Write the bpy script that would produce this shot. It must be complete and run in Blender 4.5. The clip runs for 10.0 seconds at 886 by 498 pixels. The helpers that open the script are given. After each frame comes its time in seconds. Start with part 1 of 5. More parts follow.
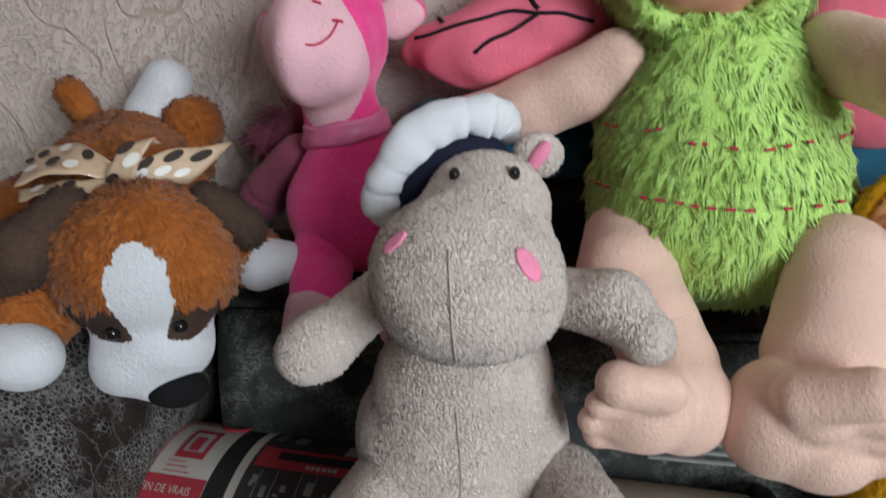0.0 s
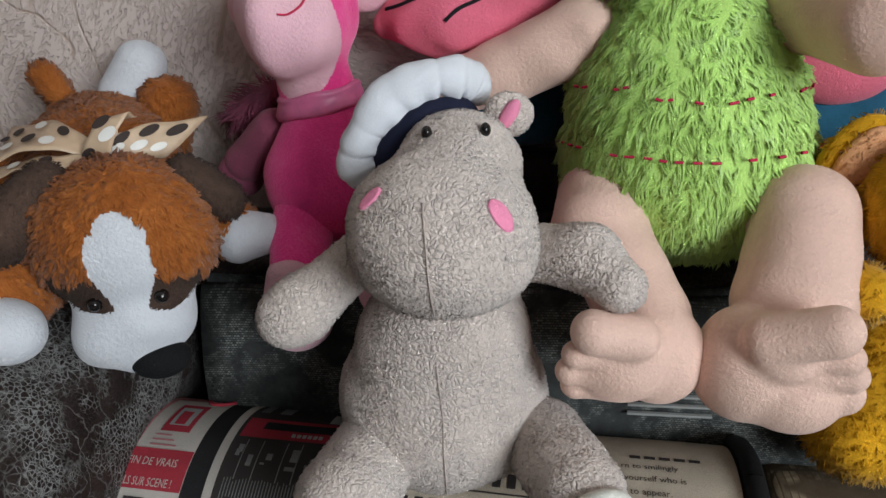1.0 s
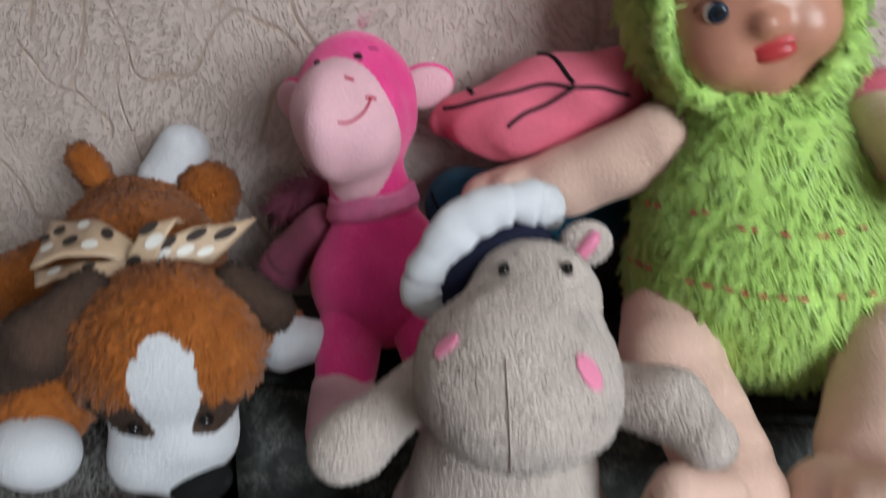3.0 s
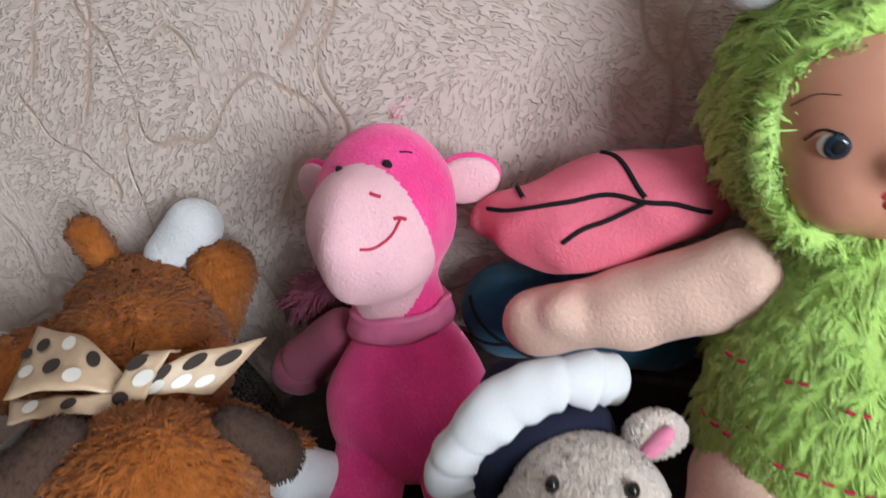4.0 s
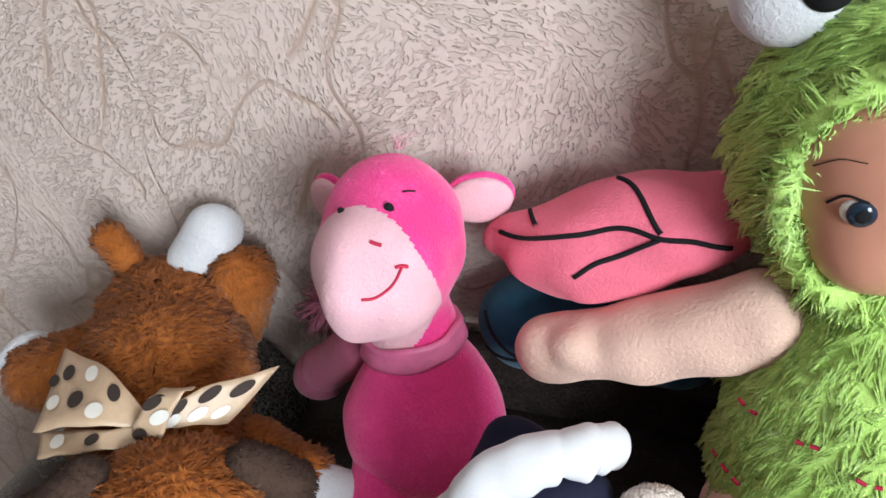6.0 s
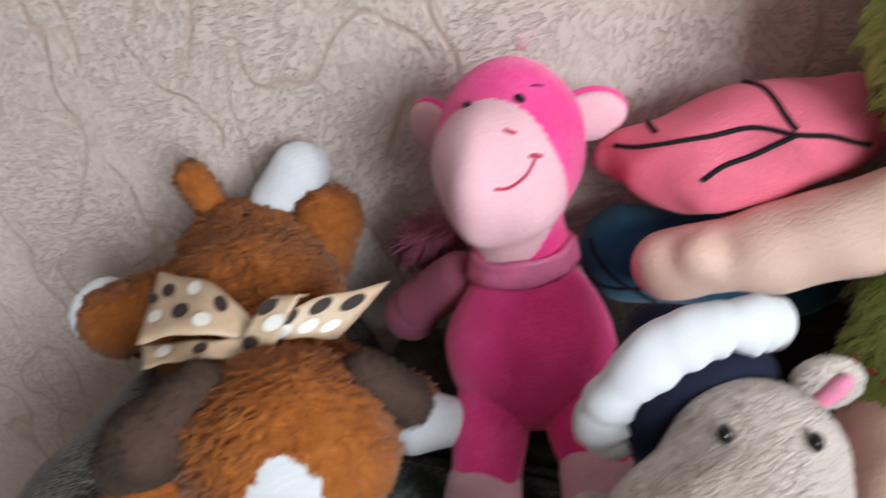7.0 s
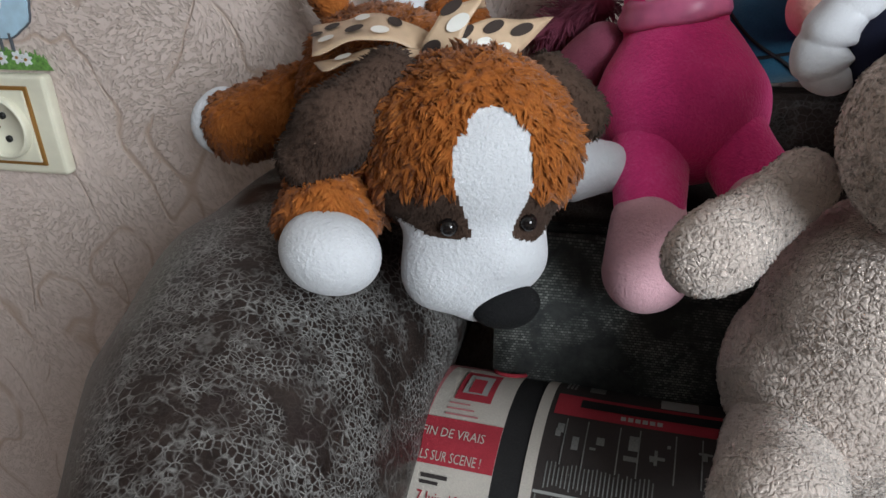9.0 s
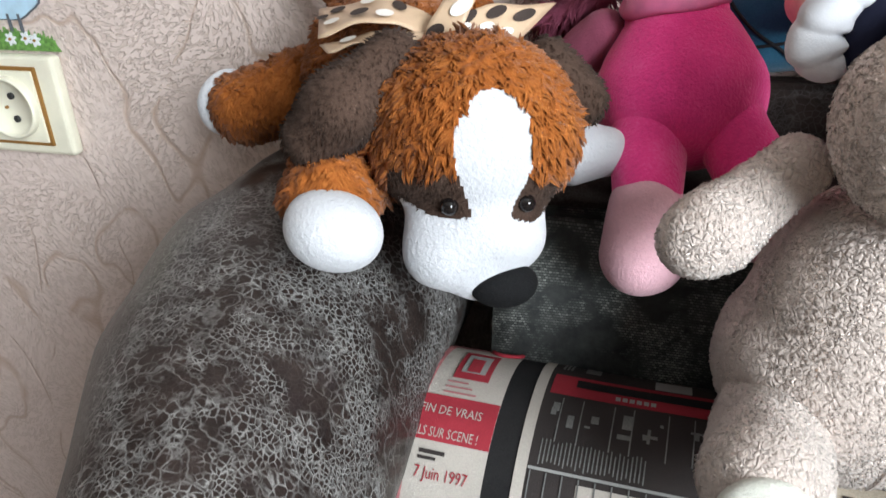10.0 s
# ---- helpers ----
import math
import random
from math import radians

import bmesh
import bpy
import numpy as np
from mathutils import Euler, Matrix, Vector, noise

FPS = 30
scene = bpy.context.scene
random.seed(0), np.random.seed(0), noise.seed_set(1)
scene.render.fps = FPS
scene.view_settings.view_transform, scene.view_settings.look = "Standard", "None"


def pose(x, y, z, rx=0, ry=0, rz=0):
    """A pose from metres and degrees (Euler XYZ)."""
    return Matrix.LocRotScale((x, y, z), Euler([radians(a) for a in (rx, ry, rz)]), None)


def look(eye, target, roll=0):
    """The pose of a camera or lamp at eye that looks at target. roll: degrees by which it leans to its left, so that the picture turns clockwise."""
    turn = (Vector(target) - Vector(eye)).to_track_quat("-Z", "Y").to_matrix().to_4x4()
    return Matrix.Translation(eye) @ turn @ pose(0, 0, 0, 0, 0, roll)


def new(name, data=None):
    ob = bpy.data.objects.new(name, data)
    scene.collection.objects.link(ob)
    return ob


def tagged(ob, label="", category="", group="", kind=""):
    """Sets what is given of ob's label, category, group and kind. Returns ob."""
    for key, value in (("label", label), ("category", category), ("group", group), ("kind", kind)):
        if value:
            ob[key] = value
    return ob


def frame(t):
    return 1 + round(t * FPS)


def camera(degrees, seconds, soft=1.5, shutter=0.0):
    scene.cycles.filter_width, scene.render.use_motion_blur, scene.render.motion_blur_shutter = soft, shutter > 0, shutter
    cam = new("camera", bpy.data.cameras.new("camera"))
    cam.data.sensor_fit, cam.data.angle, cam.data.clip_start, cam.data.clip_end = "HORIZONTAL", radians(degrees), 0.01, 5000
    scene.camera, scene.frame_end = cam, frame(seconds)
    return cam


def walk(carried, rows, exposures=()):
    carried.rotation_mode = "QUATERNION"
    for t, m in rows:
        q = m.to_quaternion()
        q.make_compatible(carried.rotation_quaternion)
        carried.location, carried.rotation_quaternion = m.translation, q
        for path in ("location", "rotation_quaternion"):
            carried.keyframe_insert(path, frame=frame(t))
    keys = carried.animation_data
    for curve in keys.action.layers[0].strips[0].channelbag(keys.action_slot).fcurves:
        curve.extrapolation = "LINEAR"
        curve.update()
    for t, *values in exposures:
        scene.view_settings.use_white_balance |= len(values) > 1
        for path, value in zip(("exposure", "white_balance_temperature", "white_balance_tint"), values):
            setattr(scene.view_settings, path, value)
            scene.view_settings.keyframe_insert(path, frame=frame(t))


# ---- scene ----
cam = camera(61.5, 10.0, shutter=0.5)
PATH = [
    (0, (0.034, 0.101, 0.78), (-0.292, 1.853, -0.128), -1.9),
    (0.5, (0.036, 0.096, 0.765), (-0.244, 1.835, -0.182), -2.8),
    (1, (0.039, 0.088, 0.769), (-0.242, 1.839, -0.157), -3.1),
    (1.5, (0.038, 0.089, 0.769), (-0.201, 1.833, -0.179), -2.9),
    (2, (0.037, 0.09, 0.767), (-0.237, 1.827, -0.185), -3.0),
    (2.5, (0.034, 0.094, 0.763), (-0.233, 1.83, -0.192), -2.4),
    (3, (0.005, 0.123, 0.8), (-0.288, 1.912, -0.045), -1.4),
    (3.1, (0.001, 0.138, 0.81), (-0.346, 1.916, -0.037), -2.2),
    (3.2, (-0.01, 0.139, 0.814), (-0.32, 1.928, -0.025), -0.8),
    (4.3, (-0.004, 0.236, 0.858), (-0.494, 1.889, -0.156), -2.6),
    (4.5, (0.004, 0.242, 0.869), (-0.588, 1.818, -0.211), -5.7),
    (5, (0.004, 0.245, 0.893), (-0.582, 1.809, -0.207), -5.0),
    (5.2, (0.009, 0.254, 0.897), (-0.589, 1.782, -0.246), -6.0),
    (6.5, (-0.003, 0.25, 0.872), (-0.484, 1.847, -0.231), -2.9),
    (7, (-0.043, 0.213, 0.835), (-0.569, 1.844, -0.195), -3.7),
    (7.5, (-0.092, 0.165, 0.812), (-0.663, 1.84, -0.121), -4.9),
    (8, (-0.109, 0.137, 0.773), (-0.656, 1.844, -0.114), -3.4),
    (8.5, (-0.114, 0.12, 0.735), (-0.656, 1.815, -0.178), -3.3),
    (9, (-0.112, 0.118, 0.705), (-0.605, 1.84, -0.185), -2.5),
    (9.5, (-0.111, 0.116, 0.706), (-0.611, 1.838, -0.18), -2.1),
    (10, (-0.109, 0.11, 0.704), (-0.606, 1.819, -0.208), -1.8),
]
EXPOSURES = [(0.0, -0.62), (2.5, -0.73), (3.0, -0.64), (4.5, 0.0), (5.0, 0.1), (6.5, 0.04), (7.0, -0.05), (7.5, 0.35), (8.0, -0.92), (8.5, -0.85), (9.0, -0.35), (9.5, 0.3), (10.0, 0.45)]
walk(cam, [(t, look(eye, target, roll)) for t, eye, target, roll in PATH], EXPOSURES)

# ---------------------------------------------------------------- light
world = bpy.data.worlds.new("world")
scene.world = world
world.use_nodes = True
wn = world.node_tree
sky = wn.nodes.new("ShaderNodeTexSky")
sky.sky_type = "NISHITA"
sky.sun_disc = False
sky.sun_elevation, sky.sun_rotation = radians(38), radians(200)
wn.nodes["Background"].inputs["Strength"].default_value = 0.1
wn.links.new(sky.outputs["Color"], wn.nodes["Background"].inputs["Color"])

# daylight in the opening of the window in the east wall
WIN = (-2.45, -1.05, 0.9, 2.2)   # y0, y1, z0, z1 in the east wall
lamp = bpy.data.lights.new("window_daylight", "AREA")
lamp.shape, lamp.size, lamp.size_y = "RECTANGLE", WIN[1] - WIN[0] - 0.1, WIN[3] - WIN[2] - 0.1
lamp.energy, lamp.color = 118, (0.90, 0.985, 1.03)
lamp_ob = new("window_daylight", lamp)
lamp_ob.matrix_world = look((1.90, (WIN[0] + WIN[1]) / 2, (WIN[2] + WIN[3]) / 2), (0.0, 0.25, 0.8))

# ---------------------------------------------------------------- materials


def nodes_of(name):
    m = bpy.data.materials.new(name)
    m.use_nodes = True
    return m, m.node_tree.nodes, m.node_tree.links, m.node_tree.nodes["Principled BSDF"]


def ramp(nodes, links, fac, stops):
    r = nodes.new("ShaderNodeValToRGB")
    while len(r.color_ramp.elements) < len(stops):
        r.color_ramp.elements.new(0.5)
    for e, (pos, col) in zip(r.color_ramp.elements, stops):
        e.position, e.color = pos, (*col, 1) if len(col) == 3 else col
    links.new(fac, r.inputs["Fac"])
    return r.outputs["Color"]


def math_node(nodes, links, op, a, b=None):
    n = nodes.new("ShaderNodeMath")
    n.operation = op
    for i, v in enumerate((a, b)):
        if v is None:
            continue
        if isinstance(v, (int, float)):
            n.inputs[i].default_value = v
        else:
            links.new(v, n.inputs[i])
    return n.outputs[0]


def noise_node(nodes, links, vec, scale, detail=3.0, rough=0.55, dist=0.0):
    n = nodes.new("ShaderNodeTexNoise")
    n.inputs["Scale"].default_value = scale
    n.inputs["Detail"].default_value = detail
    n.inputs["Roughness"].default_value = rough
    n.inputs["Distortion"].default_value = dist
    links.new(vec, n.inputs["Vector"])
    return n.outputs["Fac"]


def coords(nodes):
    return nodes.new("ShaderNodeTexCoord").outputs["Object"]


def bump(nodes, links, bsdf, height, strength, distance):
    b = nodes.new("ShaderNodeBump")
    b.inputs["Strength"].default_value = strength
    b.inputs["Distance"].default_value = distance
    links.new(height, b.inputs["Height"])
    links.new(b.outputs["Normal"], bsdf.inputs["Normal"])


def scaled(c, k):
    return tuple(min(1, x * k) for x in c)


def plush(name, rgb, pile=900, depth=0.0008, vary=0.25, sheen=0.35, island=0.3, tint=None):
    """Pile fabric: patches of lay, fine grain and a soft sheen."""
    m, n, l, b = nodes_of(name)
    v = coords(n)
    coarse = noise_node(n, l, v, 55, 3, 0.6)
    fine = noise_node(n, l, v, pile, 2, 0.7)
    mixed = math_node(n, l, "ADD", math_node(n, l, "MULTIPLY", coarse, 0.55), math_node(n, l, "MULTIPLY", fine, 0.45))
    geo = n.new("ShaderNodeNewGeometry")
    rnd = math_node(n, l, "MULTIPLY", math_node(n, l, "SUBTRACT", geo.outputs["Random Per Island"], 0.5), island)
    total = math_node(n, l, "ADD", mixed, rnd)
    col = ramp(n, l, total, [(0.25, scaled(rgb, 1 - vary)), (0.5, rgb), (0.78, tint or scaled(rgb, 1 + vary))])
    l.new(col, b.inputs["Base Color"])
    b.inputs["Roughness"].default_value = 0.92
    b.inputs["Specular IOR Level"].default_value = 0.15
    b.inputs["Sheen Weight"].default_value = sheen
    b.inputs["Sheen Roughness"].default_value = 0.45
    b.inputs["Sheen Tint"].default_value = (*[min(1, 0.4 + x * 0.7) for x in rgb], 1)
    bump(n, l, b, fine, 0.6, depth)
    return m


def fleece(name, rgb, cell=330):
    """Looped fleece: soft pads of pile parted by fine creases."""
    m, n, l, b = nodes_of(name)
    v = coords(n)
    warp = n.new("ShaderNodeTexNoise")
    warp.inputs["Scale"].default_value = 260
    warp.inputs["Detail"].default_value = 2
    l.new(v, warp.inputs["Vector"])
    off = n.new("ShaderNodeVectorMath")
    off.operation = "MULTIPLY_ADD"
    l.new(warp.outputs["Color"], off.inputs[0])
    off.inputs[1].default_value = (0.0045, 0.0045, 0.0045)
    l.new(v, off.inputs[2])
    vo = n.new("ShaderNodeTexVoronoi")
    vo.feature = "DISTANCE_TO_EDGE"
    vo.inputs["Scale"].default_value = cell
    l.new(off.outputs[0], vo.inputs["Vector"])
    pad = ramp(n, l, vo.outputs["Distance"], [(0.0, (0, 0, 0)), (0.22, (0.7, 0.7, 0.7)), (0.6, (1, 1, 1))])
    fine = noise_node(n, l, v, 1300, 2, 0.7)
    lay = noise_node(n, l, v, 45, 3, 0.6)
    strength = ramp(n, l, noise_node(n, l, v, 38, 2), [(0.35, (0.35,) * 3), (0.6, (1, 1, 1))])
    t = math_node(n, l, "ADD", math_node(n, l, "MULTIPLY", lay, 0.6), math_node(n, l, "MULTIPLY", fine, 0.4))
    col = ramp(n, l, t, [(0.3, scaled(rgb, 0.86)), (0.7, scaled(rgb, 1.12))])
    l.new(col, b.inputs["Base Color"])
    b.inputs["Roughness"].default_value = 0.95
    b.inputs["Specular IOR Level"].default_value = 0.1
    b.inputs["Sheen Weight"].default_value = 0.4
    b.inputs["Sheen Roughness"].default_value = 0.5
    h = math_node(n, l, "ADD", math_node(n, l, "MULTIPLY", pad, strength), math_node(n, l, "MULTIPLY", fine, 0.35))
    bump(n, l, b, h, 0.85, 0.0012)
    return m


def cloth(name, rgb, weave=1400, vary=0.12, rough=0.85, spec=0.2):
    m, n, l, b = nodes_of(name)
    v = coords(n)
    big = noise_node(n, l, v, 30, 3)
    w = noise_node(n, l, v, weave, 1, 0.5)
    t = math_node(n, l, "ADD", math_node(n, l, "MULTIPLY", big, 0.6), math_node(n, l, "MULTIPLY", w, 0.4))
    l.new(ramp(n, l, t, [(0.3, scaled(rgb, 1 - vary)), (0.7, scaled(rgb, 1 + vary))]), b.inputs["Base Color"])
    b.inputs["Roughness"].default_value = rough
    b.inputs["Specular IOR Level"].default_value = spec
    bump(n, l, b, w, 0.35, 0.0004)
    return m


def smooth(name, rgb, rough=0.4, metal=0.0, vary=0.08, scale=40):
    m, n, l, b = nodes_of(name)
    t = noise_node(n, l, coords(n), scale, 4)
    l.new(ramp(n, l, t, [(0.3, scaled(rgb, 1 - vary)), (0.7, scaled(rgb, 1 + vary))]), b.inputs["Base Color"])
    b.inputs["Roughness"].default_value = rough
    b.inputs["Metallic"].default_value = metal
    return m


def wallpaper():
    """Embossed paper: short tan strokes laid in changing directions, with tan veins wandering over it."""
    m, n, l, b = nodes_of("embossed_wallpaper")
    v = coords(n)

    def warped(scale, amount):
        warp = n.new("ShaderNodeTexNoise")
        warp.inputs["Scale"].default_value = scale
        warp.inputs["Detail"].default_value = 4
        l.new(v, warp.inputs["Vector"])
        off = n.new("ShaderNodeVectorMath")
        off.operation = "MULTIPLY_ADD"
        l.new(warp.outputs["Color"], off.inputs[0])
        off.inputs[1].default_value = (amount, amount, amount)
        l.new(v, off.inputs[2])
        return off.outputs[0]

    # strokes
    cell = n.new("ShaderNodeTexVoronoi")
    cell.inputs["Scale"].default_value = 14
    l.new(warped(14, 0.09), cell.inputs["Vector"])
    sep = n.new("ShaderNodeSeparateColor")
    l.new(cell.outputs["Color"], sep.inputs["Color"])
    rot = n.new("ShaderNodeVectorRotate")
    rot.rotation_type = "Y_AXIS"
    l.new(v, rot.inputs["Vector"])
    l.new(math_node(n, l, "MULTIPLY", sep.outputs["Red"], 3.1), rot.inputs["Angle"])
    mp = n.new("ShaderNodeMapping")
    mp.inputs["Scale"].default_value = (165, 165, 400)
    l.new(rot.outputs["Vector"], mp.inputs["Vector"])
    stroke = n.new("ShaderNodeTexNoise")
    stroke.inputs["Scale"].default_value = 1
    stroke.inputs["Detail"].default_value = 1.5
    stroke.inputs["Roughness"].default_value = 0.4
    stroke.inputs["Distortion"].default_value = 0.9
    l.new(mp.outputs["Vector"], stroke.inputs["Vector"])
    groove = ramp(n, l, stroke.outputs["Fac"], [(0.50, (0, 0, 0)), (0.57, (1, 1, 1))])
    field_of = ramp(n, l, noise_node(n, l, v, 17, 3), [(0.30, (0.35,) * 3), (0.52, (1, 1, 1))])
    ridge = math_node(n, l, "MULTIPLY", groove, field_of)
    # veins
    def vein_set(scale, shift, width, at):
        mv = n.new("ShaderNodeMapping")
        mv.inputs["Location"].default_value = shift
        mv.inputs["Scale"].default_value = (1.25, 1, 0.8)
        l.new(v, mv.inputs["Vector"])
        f = noise_node(n, l, mv.outputs["Vector"], scale, 2.2, 0.45, 0.25)
        d = math_node(n, l, "ABSOLUTE", math_node(n, l, "SUBTRACT", f, at))
        line = ramp(n, l, d, [(width * 0.5, (1, 1, 1)), (width, (0, 0, 0))])
        gate = ramp(n, l, noise_node(n, l, mv.outputs["Vector"], 15, 2), [(0.42, (0, 0, 0)), (0.48, (1, 1, 1))])
        return math_node(n, l, "MULTIPLY", line, gate)

    veins = math_node(n, l, "MAXIMUM", vein_set(6.5, (3.1, 0, 1.7), 0.0060, 0.5), vein_set(5.5, (8.3, 0, 5.1), 0.0052, 0.53))
    tone = noise_node(n, l, v, 4, 4)
    grain = noise_node(n, l, v, 900, 2)
    base = ramp(n, l, math_node(n, l, "ADD", math_node(n, l, "MULTIPLY", tone, 0.7), math_node(n, l, "MULTIPLY", grain, 0.3)), [(0.3, (0.63, 0.515, 0.475)), (0.7, (0.71, 0.595, 0.55))])
    mix = n.new("ShaderNodeMixRGB")
    l.new(math_node(n, l, "MULTIPLY", ridge, 0.36), mix.inputs["Fac"])
    l.new(base, mix.inputs["Color1"])
    mix.inputs["Color2"].default_value = (0.43, 0.33, 0.275, 1)
    mix2 = n.new("ShaderNodeMixRGB")
    l.new(math_node(n, l, "MULTIPLY", veins, 0.65), mix2.inputs["Fac"])
    l.new(mix.outputs["Color"], mix2.inputs["Color1"])
    mix2.inputs["Color2"].default_value = (0.40, 0.275, 0.205, 1)
    l.new(mix2.outputs["Color"], b.inputs["Base Color"])
    b.inputs["Roughness"].default_value = 0.6
    b.inputs["Specular IOR Level"].default_value = 0.3
    h = math_node(n, l, "MULTIPLY", math_node(n, l, "MAXIMUM", ridge, veins), -1.0)
    bump(n, l, b, h, 0.9, 0.0011)
    return m


def leather(name, worn=1.0):
    """Dark leather with a pale net of worn grain in patches and a few long creases."""
    m, n, l, b = nodes_of(name)
    v = coords(n)

    def warped(scale, amount):
        warp = n.new("ShaderNodeTexNoise")
        warp.inputs["Scale"].default_value = scale
        warp.inputs["Detail"].default_value = 4
        l.new(v, warp.inputs["Vector"])
        off = n.new("ShaderNodeVectorMath")
        off.operation = "MULTIPLY_ADD"
        l.new(warp.outputs["Color"], off.inputs[0])
        off.inputs[1].default_value = (amount, amount, amount)
        l.new(v, off.inputs[2])
        return off.outputs[0]

    def cracks(vec, scale, width):
        vo = n.new("ShaderNodeTexVoronoi")
        vo.feature = "DISTANCE_TO_EDGE"
        vo.inputs["Scale"].default_value = scale
        l.new(vec, vo.inputs["Vector"])
        return ramp(n, l, vo.outputs["Distance"], [(0.0, (1, 1, 1)), (width, (0, 0, 0))])

    near, far = warped(60, 0.008), warped(30, 0.05)
    fine = cracks(near, 370, 0.13)
    mid = cracks(near, 220, 0.105)
    broad = cracks(far, 34, 0.03)
    long = cracks(far, 11, 0.007)
    patch = ramp(n, l, noise_node(n, l, v, 17, 4, 0.62), [(0.46, (0, 0, 0)), (0.56, (1, 1, 1))])
    patch2 = ramp(n, l, noise_node(n, l, v, 29, 4, 0.65), [(0.45, (0.04,) * 3), (0.56, (1, 1, 1))])
    c = math_node(n, l, "MAXIMUM", math_node(n, l, "MULTIPLY", fine, patch2), math_node(n, l, "MULTIPLY", mid, patch))
    c = math_node(n, l, "MAXIMUM", c, math_node(n, l, "MULTIPLY", broad, 0.35))
    c = math_node(n, l, "MAXIMUM", c, math_node(n, l, "MULTIPLY", long, 0.5))
    worn_noise = ramp(n, l, noise_node(n, l, v, 420, 3, 0.7), [(0.32, (0.25,) * 3), (0.55, (1, 1, 1))])
    c = math_node(n, l, "MULTIPLY", math_node(n, l, "MULTIPLY", c, worn_noise), 0.95 * worn)
    base = ramp(n, l, noise_node(n, l, v, 70, 5, 0.65), [(0.3, (0.014, 0.0095, 0.0085)), (0.7, (0.036, 0.025, 0.022))])
    mix = n.new("ShaderNodeMixRGB")
    l.new(c, mix.inputs["Fac"])
    l.new(base, mix.inputs["Color1"])
    mix.inputs["Color2"].default_value = (0.30, 0.296, 0.29, 1)
    l.new(mix.outputs["Color"], b.inputs["Base Color"])
    l.new(ramp(n, l, c, [(0.0, (0.30,) * 3), (0.6, (0.5,) * 3)]), b.inputs["Roughness"])
    b.inputs["Specular IOR Level"].default_value = 0.19
    bump(n, l, b, math_node(n, l, "SUBTRACT", math_node(n, l, "MULTIPLY", noise_node(n, l, v, 500, 2), 0.5), c), 0.45, 0.0006)
    return m


def print_cloth(name, dark, light, sx, sz):
    """Furnishing fabric with a faded city print: rows of small blocks in soft patches."""
    m, n, l, b = nodes_of(name)
    v = coords(n)
    mp = n.new("ShaderNodeMapping")
    mp.inputs["Scale"].default_value = (sx, sx, sz)
    l.new(v, mp.inputs["Vector"])
    sw = n.new("ShaderNodeSeparateXYZ")
    l.new(mp.outputs["Vector"], sw.inputs[0])
    cb = n.new("ShaderNodeCombineXYZ")
    l.new(sw.outputs["X"], cb.inputs["X"])
    l.new(sw.outputs["Z"], cb.inputs["Y"])
    br = n.new("ShaderNodeTexBrick")
    br.inputs["Scale"].default_value = 1
    br.inputs["Color1"].default_value = (1, 1, 1, 1)
    br.inputs["Color2"].default_value = (0.1, 0.1, 0.1, 1)
    br.inputs["Mortar"].default_value = (0, 0, 0, 1)
    br.inputs["Mortar Size"].default_value = 0.06
    br.inputs["Mortar Smooth"].default_value = 0.6
    l.new(cb.outputs[0], br.inputs["Vector"])
    patch = ramp(n, l, noise_node(n, l, v, 32, 4, 0.7, 0.6), [(0.45, (0, 0, 0)), (0.62, (1, 1, 1))])
    grime = noise_node(n, l, v, 90, 4, 0.7)
    f = math_node(n, l, "MULTIPLY", math_node(n, l, "MULTIPLY", br.outputs["Color"], patch), 0.8)
    f = math_node(n, l, "ADD", f, math_node(n, l, "MULTIPLY", grime, 0.3))
    l.new(ramp(n, l, f, [(0.1, dark), (0.9, light)]), b.inputs["Base Color"])
    b.inputs["Roughness"].default_value = 0.8
    b.inputs["Specular IOR Level"].default_value = 0.2
    bump(n, l, b, noise_node(n, l, v, 1500, 1), 0.3, 0.0003)
    return m


WALLPAPER = wallpaper()
# unseen room surfaces, coloured darker to hold down bounced light
PLASTER = smooth("ceiling_paint", (0.62, 0.61, 0.58), 0.8)
LOW_BOUNCE_PAINT = smooth("low_bounce_wall_paint", (0.29, 0.255, 0.225), 0.8)
WOOD_FLOOR = smooth("floor_laminate", (0.17, 0.10, 0.06), 0.45, vary=0.3, scale=9)
LEATHER = leather("cracked_leather")
LEATHER_PLAIN = leather("dark_leather", 0.12)
BACK_PRINT = print_cloth("grey_city_print", (0.028, 0.030, 0.031), (0.27, 0.28, 0.26), 260, 170)
TAN_PRINT = print_cloth("tan_news_print", (0.10, 0.07, 0.045), (0.42, 0.33, 0.22), 120, 90)
BOLSTER_BLACK = cloth("black_print_cloth", (0.018, 0.017, 0.018), vary=0.35)
CREAM = cloth("cream_print_cloth", (0.46, 0.42, 0.38), vary=0.16)
PAPER = cloth("aged_paper_print", (0.47, 0.40, 0.32), vary=0.28)
RED = cloth("red_print_cloth", (0.33, 0.03, 0.045), vary=0.2)
PINKISH = cloth("washed_red_print_cloth", (0.42, 0.16, 0.17), vary=0.4)
INK = cloth("ink_print_cloth", (0.04, 0.033, 0.032))
GREYINK = cloth("grey_print_cloth", (0.32, 0.32, 0.31))
FAINT = cloth("faint_print_cloth", (0.17, 0.17, 0.165), vary=0.5)
PIPING = cloth("black_piping_cloth", (0.012, 0.012, 0.013), rough=0.6)
IVORY = smooth("ivory_plastic", (0.74, 0.71, 0.58), 0.35)
GOLD = smooth("gold_plastic", (0.34, 0.17, 0.045), 0.35, 0.35)
DARK = smooth("dark_hole", (0.012, 0.012, 0.012), 0.6)
EYE = smooth("black_bead", (0.01, 0.008, 0.008), 0.08)

